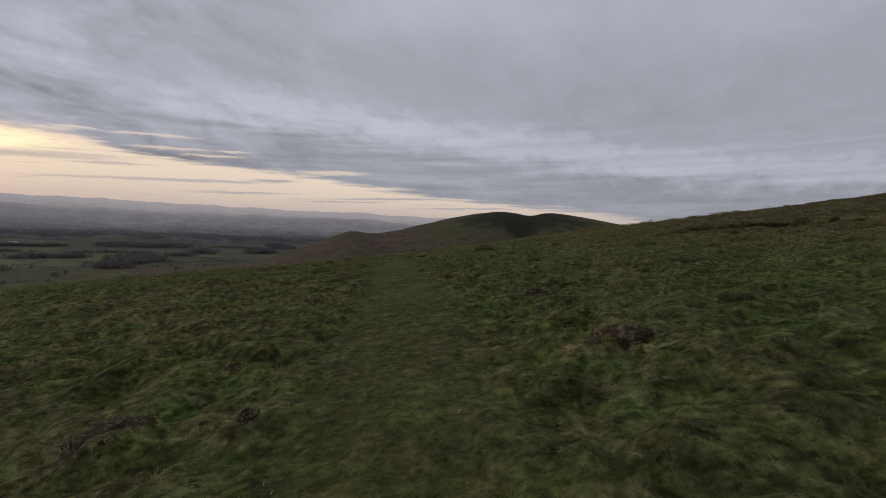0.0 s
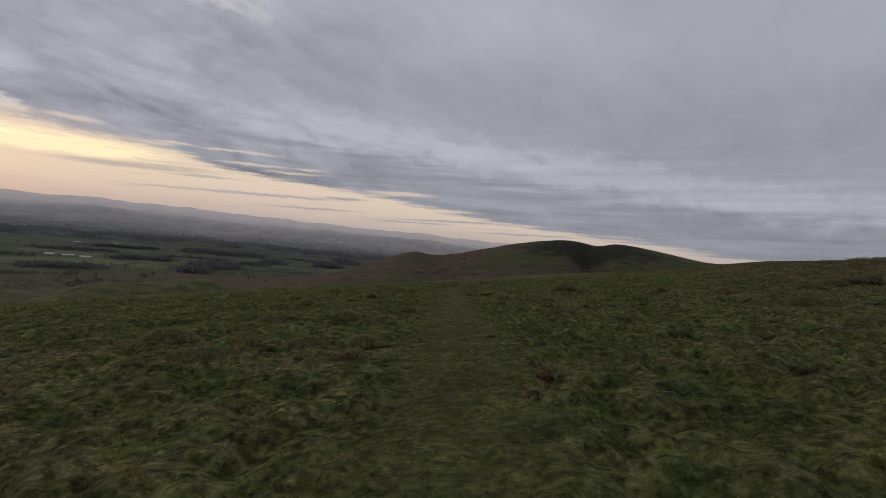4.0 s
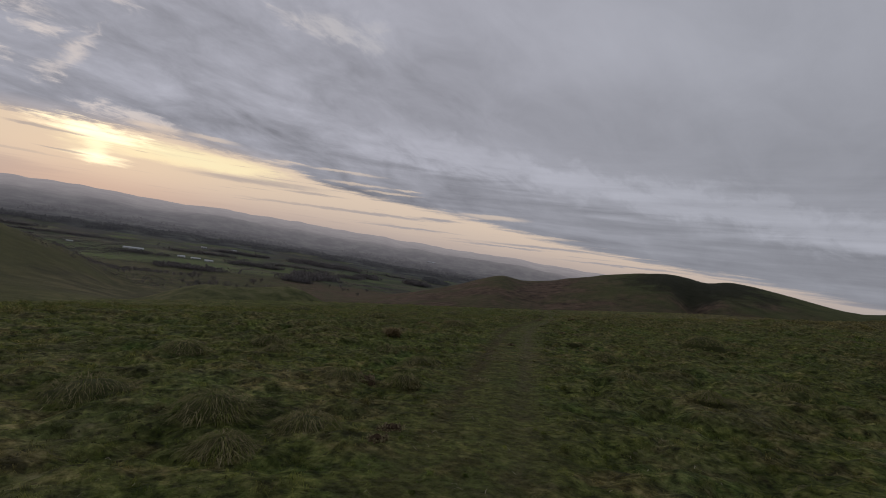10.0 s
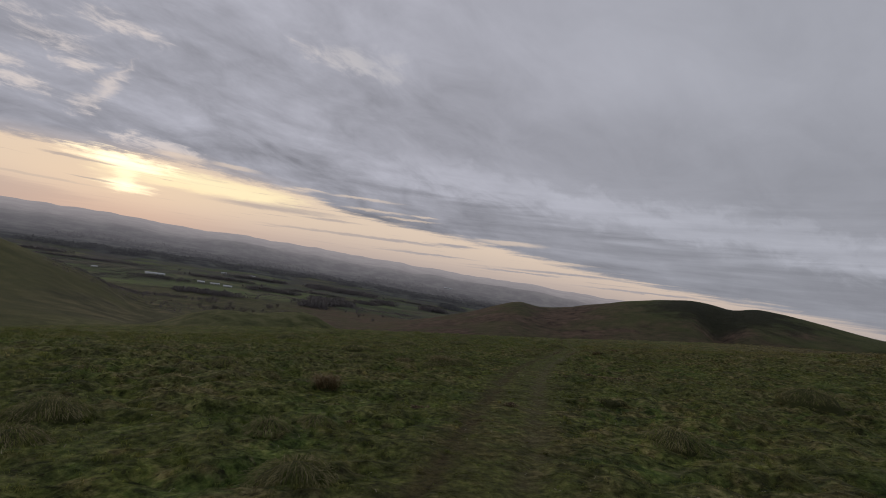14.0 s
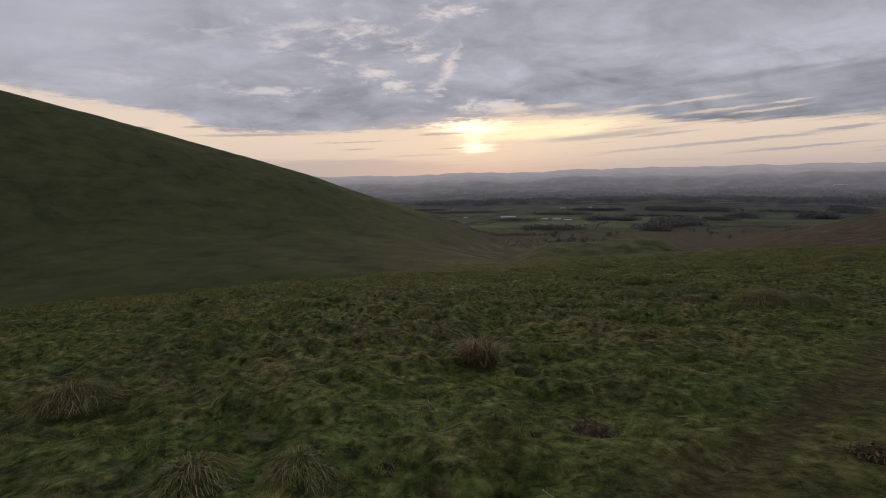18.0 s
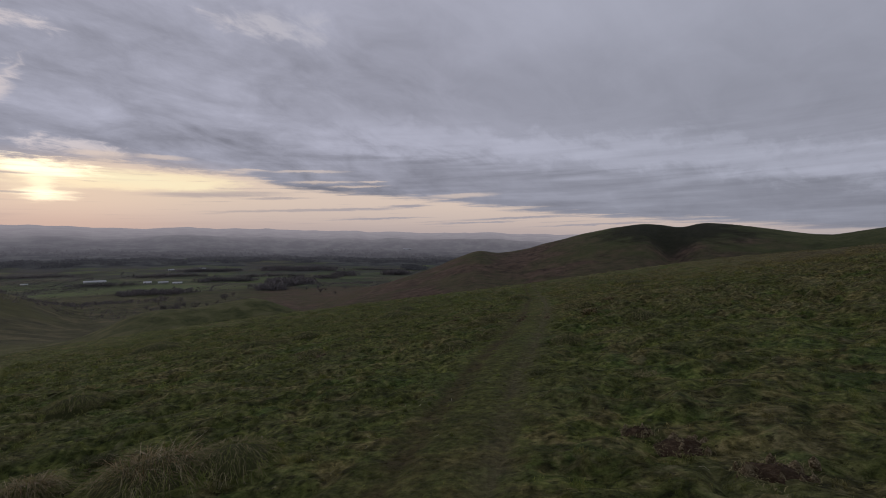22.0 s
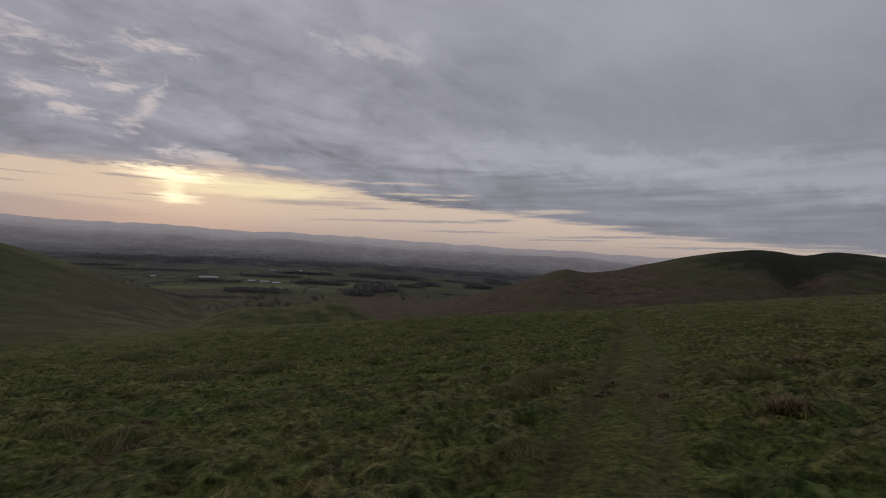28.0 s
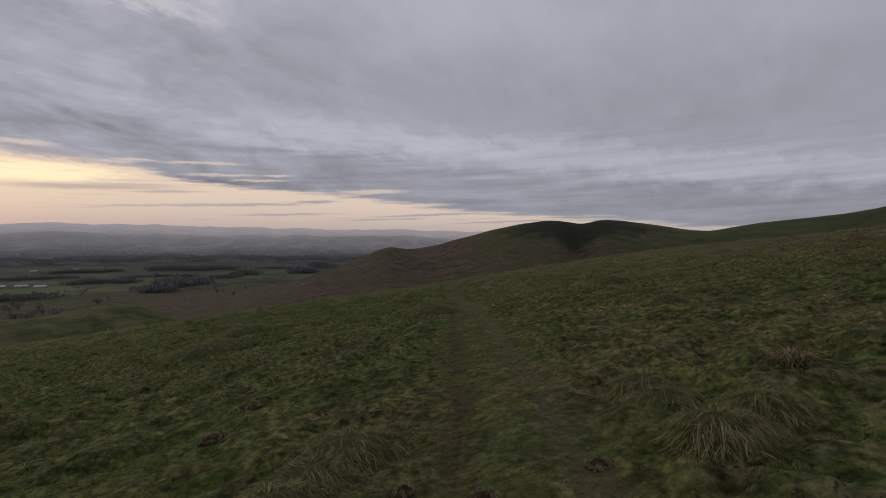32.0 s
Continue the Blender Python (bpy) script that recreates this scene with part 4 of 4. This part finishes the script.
def rush_tussock(rng, x, y, width, label="round tussock of brown dead rushes in short grass", tall=0.42, green=380, dead=520):
    ob = stand_at("rush_tussock", x, y, label, "tussock", "rush tussocks on the hillside")
    r = width / 2
    part("mound", dome(rng, r * 0.6, r * 0.25), DARK_CLUMP, ob)
    part("dead_tuft", strands(rng, dead, r * 1.0, width * tall, 0.0065, 0.7, r * 0.5), DEAD_STEMS, ob, "brown dead stems", False)
    part("bleached_tuft", strands(rng, dead // 5, r * 1.1, width * tall * 1.05, 0.0075, 0.8, r * 0.4), STRAW_LONG, ob, "long bleached stems", False)
    part("green_tuft", strands(rng, green, r * 0.95, width * tall * 0.95, 0.006, 0.6, r * 0.6), RUSH_GREEN, ob, "dark green stems", False)


def draped(rng, count, radius, height, width, long, loose):
    """Fine blades that grow all over a mound and hang down its sides."""
    a = rng.uniform(0, 2 * math.pi, count)
    r0 = radius * np.sqrt(rng.uniform(0, 0.95, count))
    turn2 = a + rng.normal(0, 0.55, count)
    run = long * rng.uniform(0.5, 1.2, count)
    lift = loose * rng.uniform(0.3, 1.0, count)
    w = width * rng.uniform(0.6, 1.2, count) / 2
    sx, sy = -np.sin(turn2) * w, np.cos(turn2) * w
    rings = []
    for s, wide in ((0.0, 1.0), (0.4, 0.85), (0.75, 0.55), (1.0, 0.0)):
        x, y = r0 * np.cos(a) + np.cos(turn2) * run * s, r0 * np.sin(a) + np.sin(turn2) * run * s
        z = height * np.clip(1 - (x * x + y * y) / radius**2, -0.12, 1) + lift * math.sin(math.pi * min(s * 0.95 + 0.05, 1)) + 0.004
        rings += [np.stack([x - sx * wide, y - sy * wide, z], -1), np.stack([x + sx * wide, y + sy * wide, z], -1)] if wide else [np.stack([x, y, z], -1)]
    k0 = np.arange(count)[:, None] * 7
    tris = np.array([0, 1, 3, 0, 3, 2, 2, 3, 5, 2, 5, 4, 4, 5, 6])
    return np.stack(rings, 1).reshape(-1, 3), (k0 + tris).reshape(-1, 3)


def straw_tussock(rng, x, y, width, stems=None, label="low tussock of straw-coloured bent grass", group="straw tussocks on the hillside", heart=0):
    ob = stand_at("grass_tussock", x, y, label, "tussock", group)
    r = width * 0.62
    high = 0.05 + 0.15 * width
    wide = 0.0032 + 0.002 * width
    part("mound", dome(rng, r, high, rough=0.1), DARK_CLUMP, ob)
    part("straw_tuft", draped(rng, 620, r, high, wide, 0.10 + 0.12 * width, 0.03 + 0.05 * width), stems or STRAW, ob, "", False)
    tuft = part("green_tuft", draped(rng, 620, r * 1.05, high, wide, 0.08 + 0.12 * width, 0.02 + 0.04 * width), BLADES, ob, "", False)
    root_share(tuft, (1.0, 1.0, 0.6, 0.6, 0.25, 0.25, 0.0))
    if heart:
        part("dead_tuft", strands(rng, heart, r * 0.75, high * 1.7, 0.005, 0.8, r * 0.45), DEAD_STEMS, ob, "red-brown dead stems", False)
        part("bleached_tuft", strands(rng, heart // 3, r * 0.9, high * 1.9, 0.005, 0.8, r * 0.45), STRAW_LONG, ob, "long bleached stems", False)


# dark hummocks, standing for sedge clumps and for shaded pits in the turf
def dark_hummock(rng, x, y, width):
    ob = stand_at("dark_spot_hummock", x, y, "dark green hummock standing for sedge and shaded pits", "hummock", "dark hummocks on the hillside")
    r = width / 2
    part("mound", dome(rng, r * 0.7, 0.03 + r * 0.08), DARK_CLUMP, ob)
    part("dark_tuft", strands(rng, 300, r * 0.6, 0.05 + 0.09 * width, 0.005 + 0.004 * width, 0.8, r * 0.75), DARK_CLUMP, ob, "", False)


def turf_patch(rng, x, y, width):
    ob = stand_at("bare_turf_patch", x, y, "torn patch of brown dead turf clods and bare peat", "turf patch", "torn turf patches")
    ob.location.z += 0.025
    r = width / 2
    part("peat", dome(rng, r * 0.9, 0.03, 6, 18, 0.25), PEAT, ob, "dark crumbled peat")
    for k2 in range(11):
        size = r * rng.uniform(0.12, 0.27)
        v, f = dome(rng, size, size * rng.uniform(0.35, 0.75), 4, 9, 0.24)
        v = v * np.array([1.0, rng.uniform(0.5, 0.9), 1.0])
        turn2 = rng.uniform(0, 6.28)
        c, s = math.cos(turn2), math.sin(turn2)
        v = np.stack([v[:, 0] * c - v[:, 1] * s, v[:, 0] * s + v[:, 1] * c, v[:, 2]], -1)
        part("clod", (v + np.array([rng.normal(0, r * 0.42), rng.normal(0, r * 0.36), 0.012]), f), CLOD, ob)
    part("dead_tuft", strands(rng, 220, r * 0.3, 0.035, 0.005, 1.1, r * 0.95), STRAW, ob, "pale dead stems", False)


def pale_clump(rng, x, y, width):
    ob = stand_at("dead_grass_clump", x, y, "flattened clump of pale dead grass stalks", "grass clump", "pale dead clumps")
    r = width / 2
    part("flat_thatch", strands(rng, 190, r * 0.6, 0.06, 0.005, 0.9, r * 0.75), STRAW, ob, "", False)


def on_brow(turned, far):
    return far * math.sin(radians(turned)), far * math.cos(radians(turned))


SKYLINE_FRINGE = tuple((*on_brow(29.2 + 0.36 * i, 33 + 0.7 * math.sin(i * 2.3)), 0.55 + 0.35 * abs(math.sin(i * 1.3))) for i in range(26))
SKYLINE = ((*on_brow(39.2, 33), 1.35), (*on_brow(41.6, 33), 0.7), (*on_brow(43.4, 32), 0.6))
MOOR = ((8.5, 21.2, 0.9), (10.2, 21.7, 0.98), (13.8, 27.2, 0.83), (15.3, 28.2, 1.06), (13.4, 21.8, 0.93), (16.6, 25.2, 0.83), (13.8, 20.4, 0.89), (11.7, 18.6, 0.7), (10.0, 26.7, 0.62), (5.6, 18.9, 0.52), (7.5, 27.1, 0.5), (12.2, 28.2, 0.62), (16.7, 28.4, 0.78), (17.7, 25.0, 0.84))


def litter():
    """Curled flakes of bleached dead grass lying about on the turf."""
    rng = np.random.default_rng(17)
    x, y = scatter(rng, -9, 7, -1, 49, 7.0)
    keep = rng.uniform(0, 1, len(x)) < np.clip(0.25 + 0.9 * wave(x, y, 1.6, 71) + 0.4 * wave(x, y, 0.4, 72), 0.03, 1)
    x, y = x[keep], y[keep]
    n, a = len(x), rng.uniform(0, 6.283, len(x))
    long, w = rng.uniform(0.025, 0.075, n) * (1 + np.maximum(np.abs(x + 1.5) - 4, 0) * 0.15), rng.uniform(0.0014, 0.0034, n)
    z = surface(x, y) + 0.03
    bend, rise = rng.uniform(-0.9, 0.9, n), rng.uniform(0.0, 0.02, n)
    rings = []
    for s, turned, high in ((0.0, 0.0, 0.0), (0.5, 0.0, 1.0), (1.0, 1.0, -0.3)):
        d = a + bend * turned
        cx, cy = x + np.cos(d) * long * s, y + np.sin(d) * long * s
        for side in (-1, 1):
            rings.append(np.stack([cx - np.sin(d) * w * side, cy + np.cos(d) * w * side, z + rise * high], -1))
    v = np.stack(rings, 1).reshape(-1, 3)
    f = (np.arange(n)[:, None, None] * 6 + np.array([(0, 1, 3, 2), (2, 3, 5, 4)])[None]).reshape(-1, 4)
    flakes = mesh_of("dead_grass_litter", v, f, [STRAW_PALE], smooth=False)
    tagged(flakes, "scattered curls of bleached dead grass on the turf", "grass litter", kind="stuff")


STRAW_PALE = material("bleached_litter", stems_look((0.12, 0.10, 0.06), (0.26, 0.23, 0.15), (0.45, 0.41, 0.30)), 0.85, 0.2)
litter()

rng_t = np.random.default_rng(11)
for spot in RUSHES:
    rush_tussock(rng_t, *spot)
rush_tussock(rng_t, -5.1, 23.85, 0.74, "large shaggy tussock of red-brown dead rushes", 0.4, 110, 790)
for spot in SKYLINE + SKYLINE_FRINGE:
    rush_tussock(rng_t, *spot, "low dark rush tussock on the skyline", 0.5, 230, 120)
for spot in STRAWS + STRAWS_MORE + STRAWS_FAR:
    straw_tussock(rng_t, *spot)
for spot in ((-5.1, 30.1, 0.95), (-6.2, 29.8, 0.6)):
    straw_tussock(rng_t, *spot, label="mounded tussock of bent grass with a red-brown dead heart", heart=620)
for spot in MOOR:
    straw_tussock(rng_t, *spot, DEAD_STEMS, "russet tussock of dead moor grass on the upper slope", "russet tussocks on the upper slope")
for spot in DARKS:
    dark_hummock(rng_t, *spot)
for spot in PATCHES:
    turf_patch(rng_t, *spot)
for spot in PALES:
    pale_clump(rng_t, *spot)


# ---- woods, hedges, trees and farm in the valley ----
# paler and greyer than bare twigs: haze of distance put into the colour
def hazed_leaf_look(n):
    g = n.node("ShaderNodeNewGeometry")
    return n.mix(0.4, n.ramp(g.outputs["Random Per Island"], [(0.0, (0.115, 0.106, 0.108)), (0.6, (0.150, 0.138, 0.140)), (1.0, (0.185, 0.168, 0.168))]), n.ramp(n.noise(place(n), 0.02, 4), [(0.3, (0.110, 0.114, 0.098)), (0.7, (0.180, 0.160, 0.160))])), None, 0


def bark_look(n):
    return n.ramp(n.noise(place(n), 6.0, 5), [(0.3, (0.025, 0.02, 0.016)), (0.7, (0.07, 0.058, 0.045))]), None, 0


LEAVES = material("hazed_winter_wood", hazed_leaf_look, 0.95, 0.1, 0.3)
BARK = material("bark", bark_look, 0.95, 0.1)


def plain_z(x, y):
    z = surface(x, y)
    r = np.hypot(x + 0.5, y - 20)
    return np.where(r > 2350, -170 + smooth_step(3300, 4850, r) ** 1.4 * 200, z)


def crowns(rng, x, y, height, width, pieces, size):
    """Crowns of loose leaf clumps, with gaps, on thin trunks."""
    count = len(x)
    z = plain_z(x, y)
    a, t, r = rng.uniform(0, 6.283, (count, pieces)), rng.uniform(0.12, 1.0, (count, pieces)), np.sqrt(rng.uniform(0, 1, (count, pieces)))
    spread = np.sin(np.clip(t, 0, 1) * 2.6 + 0.35) * (width / 2)[:, None] * r
    c = np.stack([x[:, None] + spread * np.cos(a), y[:, None] + spread * np.sin(a), z[:, None] + t * height[:, None]], -1)
    big = size * (width[:, None, None, None] / 8) * rng.uniform(0.7, 1.3, (count, pieces, 1, 1))
    v = c[:, :, None, :] + rng.normal(0, 0.62, (count, pieces, 3, 3)) * big
    return v.reshape(-1, 3)


def in_sight(az, r):
    a = np.radians(az)
    return -0.5 - r * np.sin(a), 20 + r * np.cos(a)


# woods: way to the left in degrees from and to, distance from and to, trees, their height
WOODS_NEAR = ((34.6, 30.0, 1080, 1620, 1500, 12), (36, 33, 1000, 1250, 300, 10), (42, 36, 1520, 1680, 520, 9), (29.5, 26.8, 1600, 1700, 200, 10), (27.2, 25, 1700, 1900, 260, 13), (21.2, 18.6, 1770, 1950, 420, 14),
              (61, 43, 330, 860, 420, 2.4), (56, 46, 700, 900, 260, 4), (49, 42.5, 980, 1180, 420, 8), (53, 47.5, 1500, 1580, 200, 8), (31, 22, 1240, 1330, 150, 5))
WOODS_FAR = ((61, 51.6, 2060, 2110, 420, 7), (43.6, 37.6, 2110, 2210, 560, 9), (35.5, 27, 1990, 2340, 1300, 11), (19, 16.4, 2000, 2500, 520, 13), (48, 41, 1850, 1900, 260, 9), (38, 30, 1760, 1800, 240, 8),
             (62, 49, 2470, 3300, 1200, 9), (54, 38, 2470, 3500, 1500, 9), (42, 24, 2500, 3700, 1700, 9), (27, 10, 2450, 3500, 1300, 9), (66, 58, 2260, 2350, 300, 9), (30, 8, 3100, 4000, 700, 10), (60, 35, 3200, 4000, 800, 10), (26, 19, 2150, 2200, 260, 8))


def woods():
    rng = np.random.default_rng(21)
    made, beyond = [], []
    for a0, a1, r0, r1, count, high in WOODS_NEAR + WOODS_FAR:
        mid = rng.beta(1.5, 1.5, count)
        az = a0 + (a1 - a0) * mid + rng.normal(0, 0.35, count)
        r = r0 + (r1 - r0) * (0.5 + 0.5 * wave(mid * 6, 0 * mid + r0 * 0.01, 1.0, 51)) * 0.6 + (r1 - r0) * 0.4 * rng.uniform(0, 1, count)
        x, y = in_sight(az, r)
        tall = high * (0.45 + 0.9 * rng.beta(2.0, 2.2, count))
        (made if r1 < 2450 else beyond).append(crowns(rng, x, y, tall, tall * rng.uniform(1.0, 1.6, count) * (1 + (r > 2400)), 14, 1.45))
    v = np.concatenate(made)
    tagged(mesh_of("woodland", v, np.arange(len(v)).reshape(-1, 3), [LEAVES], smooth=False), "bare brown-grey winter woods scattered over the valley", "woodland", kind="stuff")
    # the far woods take the same painted haze glow as the backdrop
    v = np.concatenate(beyond)
    tagged(mesh_of("far_woodland", v, np.arange(len(v)).reshape(-1, 3), [HAZED_COUNTRY], smooth=False), "hazy purple-grey woods far out on the plain", "woodland", kind="stuff")
    made = []
    for k2 in range(190):
        az, r = rng.uniform(12, 68), rng.uniform(1050, 2350)
        if 42 < az < 53 and 1300 < r < 1690:
            continue
        x0, y0 = in_sight(az, r)
        turn = rng.choice([0.15, 1.45]) + rng.normal(0, 0.25) + 0.6
        long = rng.uniform(90, 320)
        s = np.arange(0, long, 5.5)
        x, y = x0 + s * math.cos(turn), y0 + s * math.sin(turn)
        n = len(s)
        tall = np.where(rng.uniform(0, 1, n) > 0.93, rng.uniform(5, 10, n), rng.uniform(1.8, 3.2, n))
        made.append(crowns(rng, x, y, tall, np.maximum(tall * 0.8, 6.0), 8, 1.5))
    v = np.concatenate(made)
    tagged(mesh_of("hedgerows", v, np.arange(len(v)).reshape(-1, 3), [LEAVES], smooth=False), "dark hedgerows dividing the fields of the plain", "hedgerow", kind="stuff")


woods()


def bare_tree(rng, x, y, height):
    ob = new("tree")
    ob.location = (x, y, float(plain_z(np.array([x]), np.array([y]))[0]) - 0.1)
    tagged(ob, "small bare winter tree on the valley side", "tree", "trees on the valley side")
    v, f = [], []

    def limb(p, q, r0, r1):
        base, axis = len(v), (q - p).normalized()
        s1 = axis.orthogonal().normalized()
        s2 = axis.cross(s1)
        for c, r in ((p, r0), (q, r1)):
            for j in range(5):
                a = 6.2832 * j / 5
                v.append(c + s1 * (r * math.cos(a)) + s2 * (r * math.sin(a)))
        for j in range(5):
            f.append((base + j, base + (j + 1) % 5, base + 5 + (j + 1) % 5, base + 5 + j))
    top = Vector((rng.normal(0, 0.3), rng.normal(0, 0.3), height * 0.42))
    limb(Vector((0, 0, 0)), top, height * 0.035, height * 0.02)
    ends = []
    for k2 in range(7):
        a = rng.uniform(0, 6.28)
        q = top * rng.uniform(0.6, 1) + Vector((math.cos(a), math.sin(a), 0.9)) * height * rng.uniform(0.2, 0.36)
        limb(top * rng.uniform(0.55, 1.0), q, height * 0.015, height * 0.005)
        ends.append(q)
    part("trunk", ([tuple(p) for p in v], f), BARK, ob)
    pts = []
    for k2 in range(330):
        q = ends[k2 % 7] * rng.uniform(0.55, 1.1)
        c = np.array(q) + rng.normal(0, height * 0.115, 3)
        c[2] = max(c[2], height * 0.22)
        pts.append(c + rng.normal(0, height * 0.030, (3, 3)))
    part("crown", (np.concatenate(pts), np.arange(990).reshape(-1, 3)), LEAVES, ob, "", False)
    return ob


rng_v = np.random.default_rng(31)
for k2 in range(34):
    spot_az, spot_r = rng_v.uniform(37.5, 46.5), rng_v.uniform(430, 900)
    if k2 > 24:
        spot_az, spot_r = rng_v.uniform(20, 31), rng_v.uniform(700, 1150)
    sx, sy = in_sight(np.array([spot_az]), np.array([spot_r]))
    bare_tree(rng_v, float(sx[0]), float(sy[0]), rng_v.uniform(6, 13))


def paint_look(col):
    def build(n):
        return n.mix(n.step(n.noise(place(n), 0.4, 5), 0.4, 0.75), col, tuple(c * 0.7 for c in col)), None, 0
    return build


PALE_WALL, GREY_ROOF, DOOR_DARK = material("pale_cladding", paint_look((0.50, 0.50, 0.49)), 0.6, 0.3), material("pale_sheet_roof", paint_look((0.46, 0.47, 0.48)), 0.45, 0.4), material("dark_door", paint_look((0.05, 0.05, 0.05)), 0.7, 0.2)


def box(x0, x1, y0, y1, z0, z1):
    v = [(x, y, z) for z in (z0, z1) for x, y in ((x0, y0), (x1, y0), (x1, y1), (x0, y1))]
    return v, [(3, 2, 1, 0), (4, 5, 6, 7), (0, 1, 5, 4), (1, 2, 6, 5), (2, 3, 7, 6), (3, 0, 4, 7)]


def farm_shed(x, y, long, deep, tall, facing):
    ob = new("farm_shed")
    ob.location = (x, y, float(plain_z(np.array([x]), np.array([y]))[0]) - 0.3)
    ob.rotation_euler = (0, 0, radians(facing))
    tagged(ob, "long pale farm shed with a low pitched roof", "shed", "farm sheds in the valley")
    part("wall", box(-long / 2, long / 2, -deep / 2, deep / 2, 0, tall), PALE_WALL, ob, "", False)
    h = deep * 0.2
    for s in (-1, 1):
        v = [(-long / 2 - 0.4, s * (deep / 2 + 0.5), tall + 0.02), (long / 2 + 0.4, s * (deep / 2 + 0.5), tall + 0.02), (long / 2 + 0.4, 0, tall + h), (-long / 2 - 0.4, 0, tall + h)]
        v += [(a, b, c + 0.25) for a, b, c in v]
        part("roof_slope", (v, box(0, 1, 0, 1, 0, 1)[1]), GREY_ROOF, ob, "", False)
    for u in (-0.3, 0.1, 0.35):
        part("door", box(u * long - 1.2, u * long + 1.2, -deep / 2 - 0.1, -deep / 2 - 0.02, 0.2, tall * 0.75), DOOR_DARK, ob, "", False)


for az, r, long, deep, tall in ((51.0, 1700, 54, 16, 3.2), (46.6, 1600, 20, 14, 3), (43.9, 1545, 24, 14, 3), (45.2, 1585, 26, 12, 2.6), (56.2, 1740, 16, 10, 3), (18.6, 3900, 70, 20, 7), (41.5, 2320, 24, 10, 4), (44.5, 2280, 22, 10, 4)):
    fx, fy = in_sight(np.array([az]), np.array([r]))
    farm_shed(float(fx[0]), float(fy[0]), long, deep, tall, az + 4)
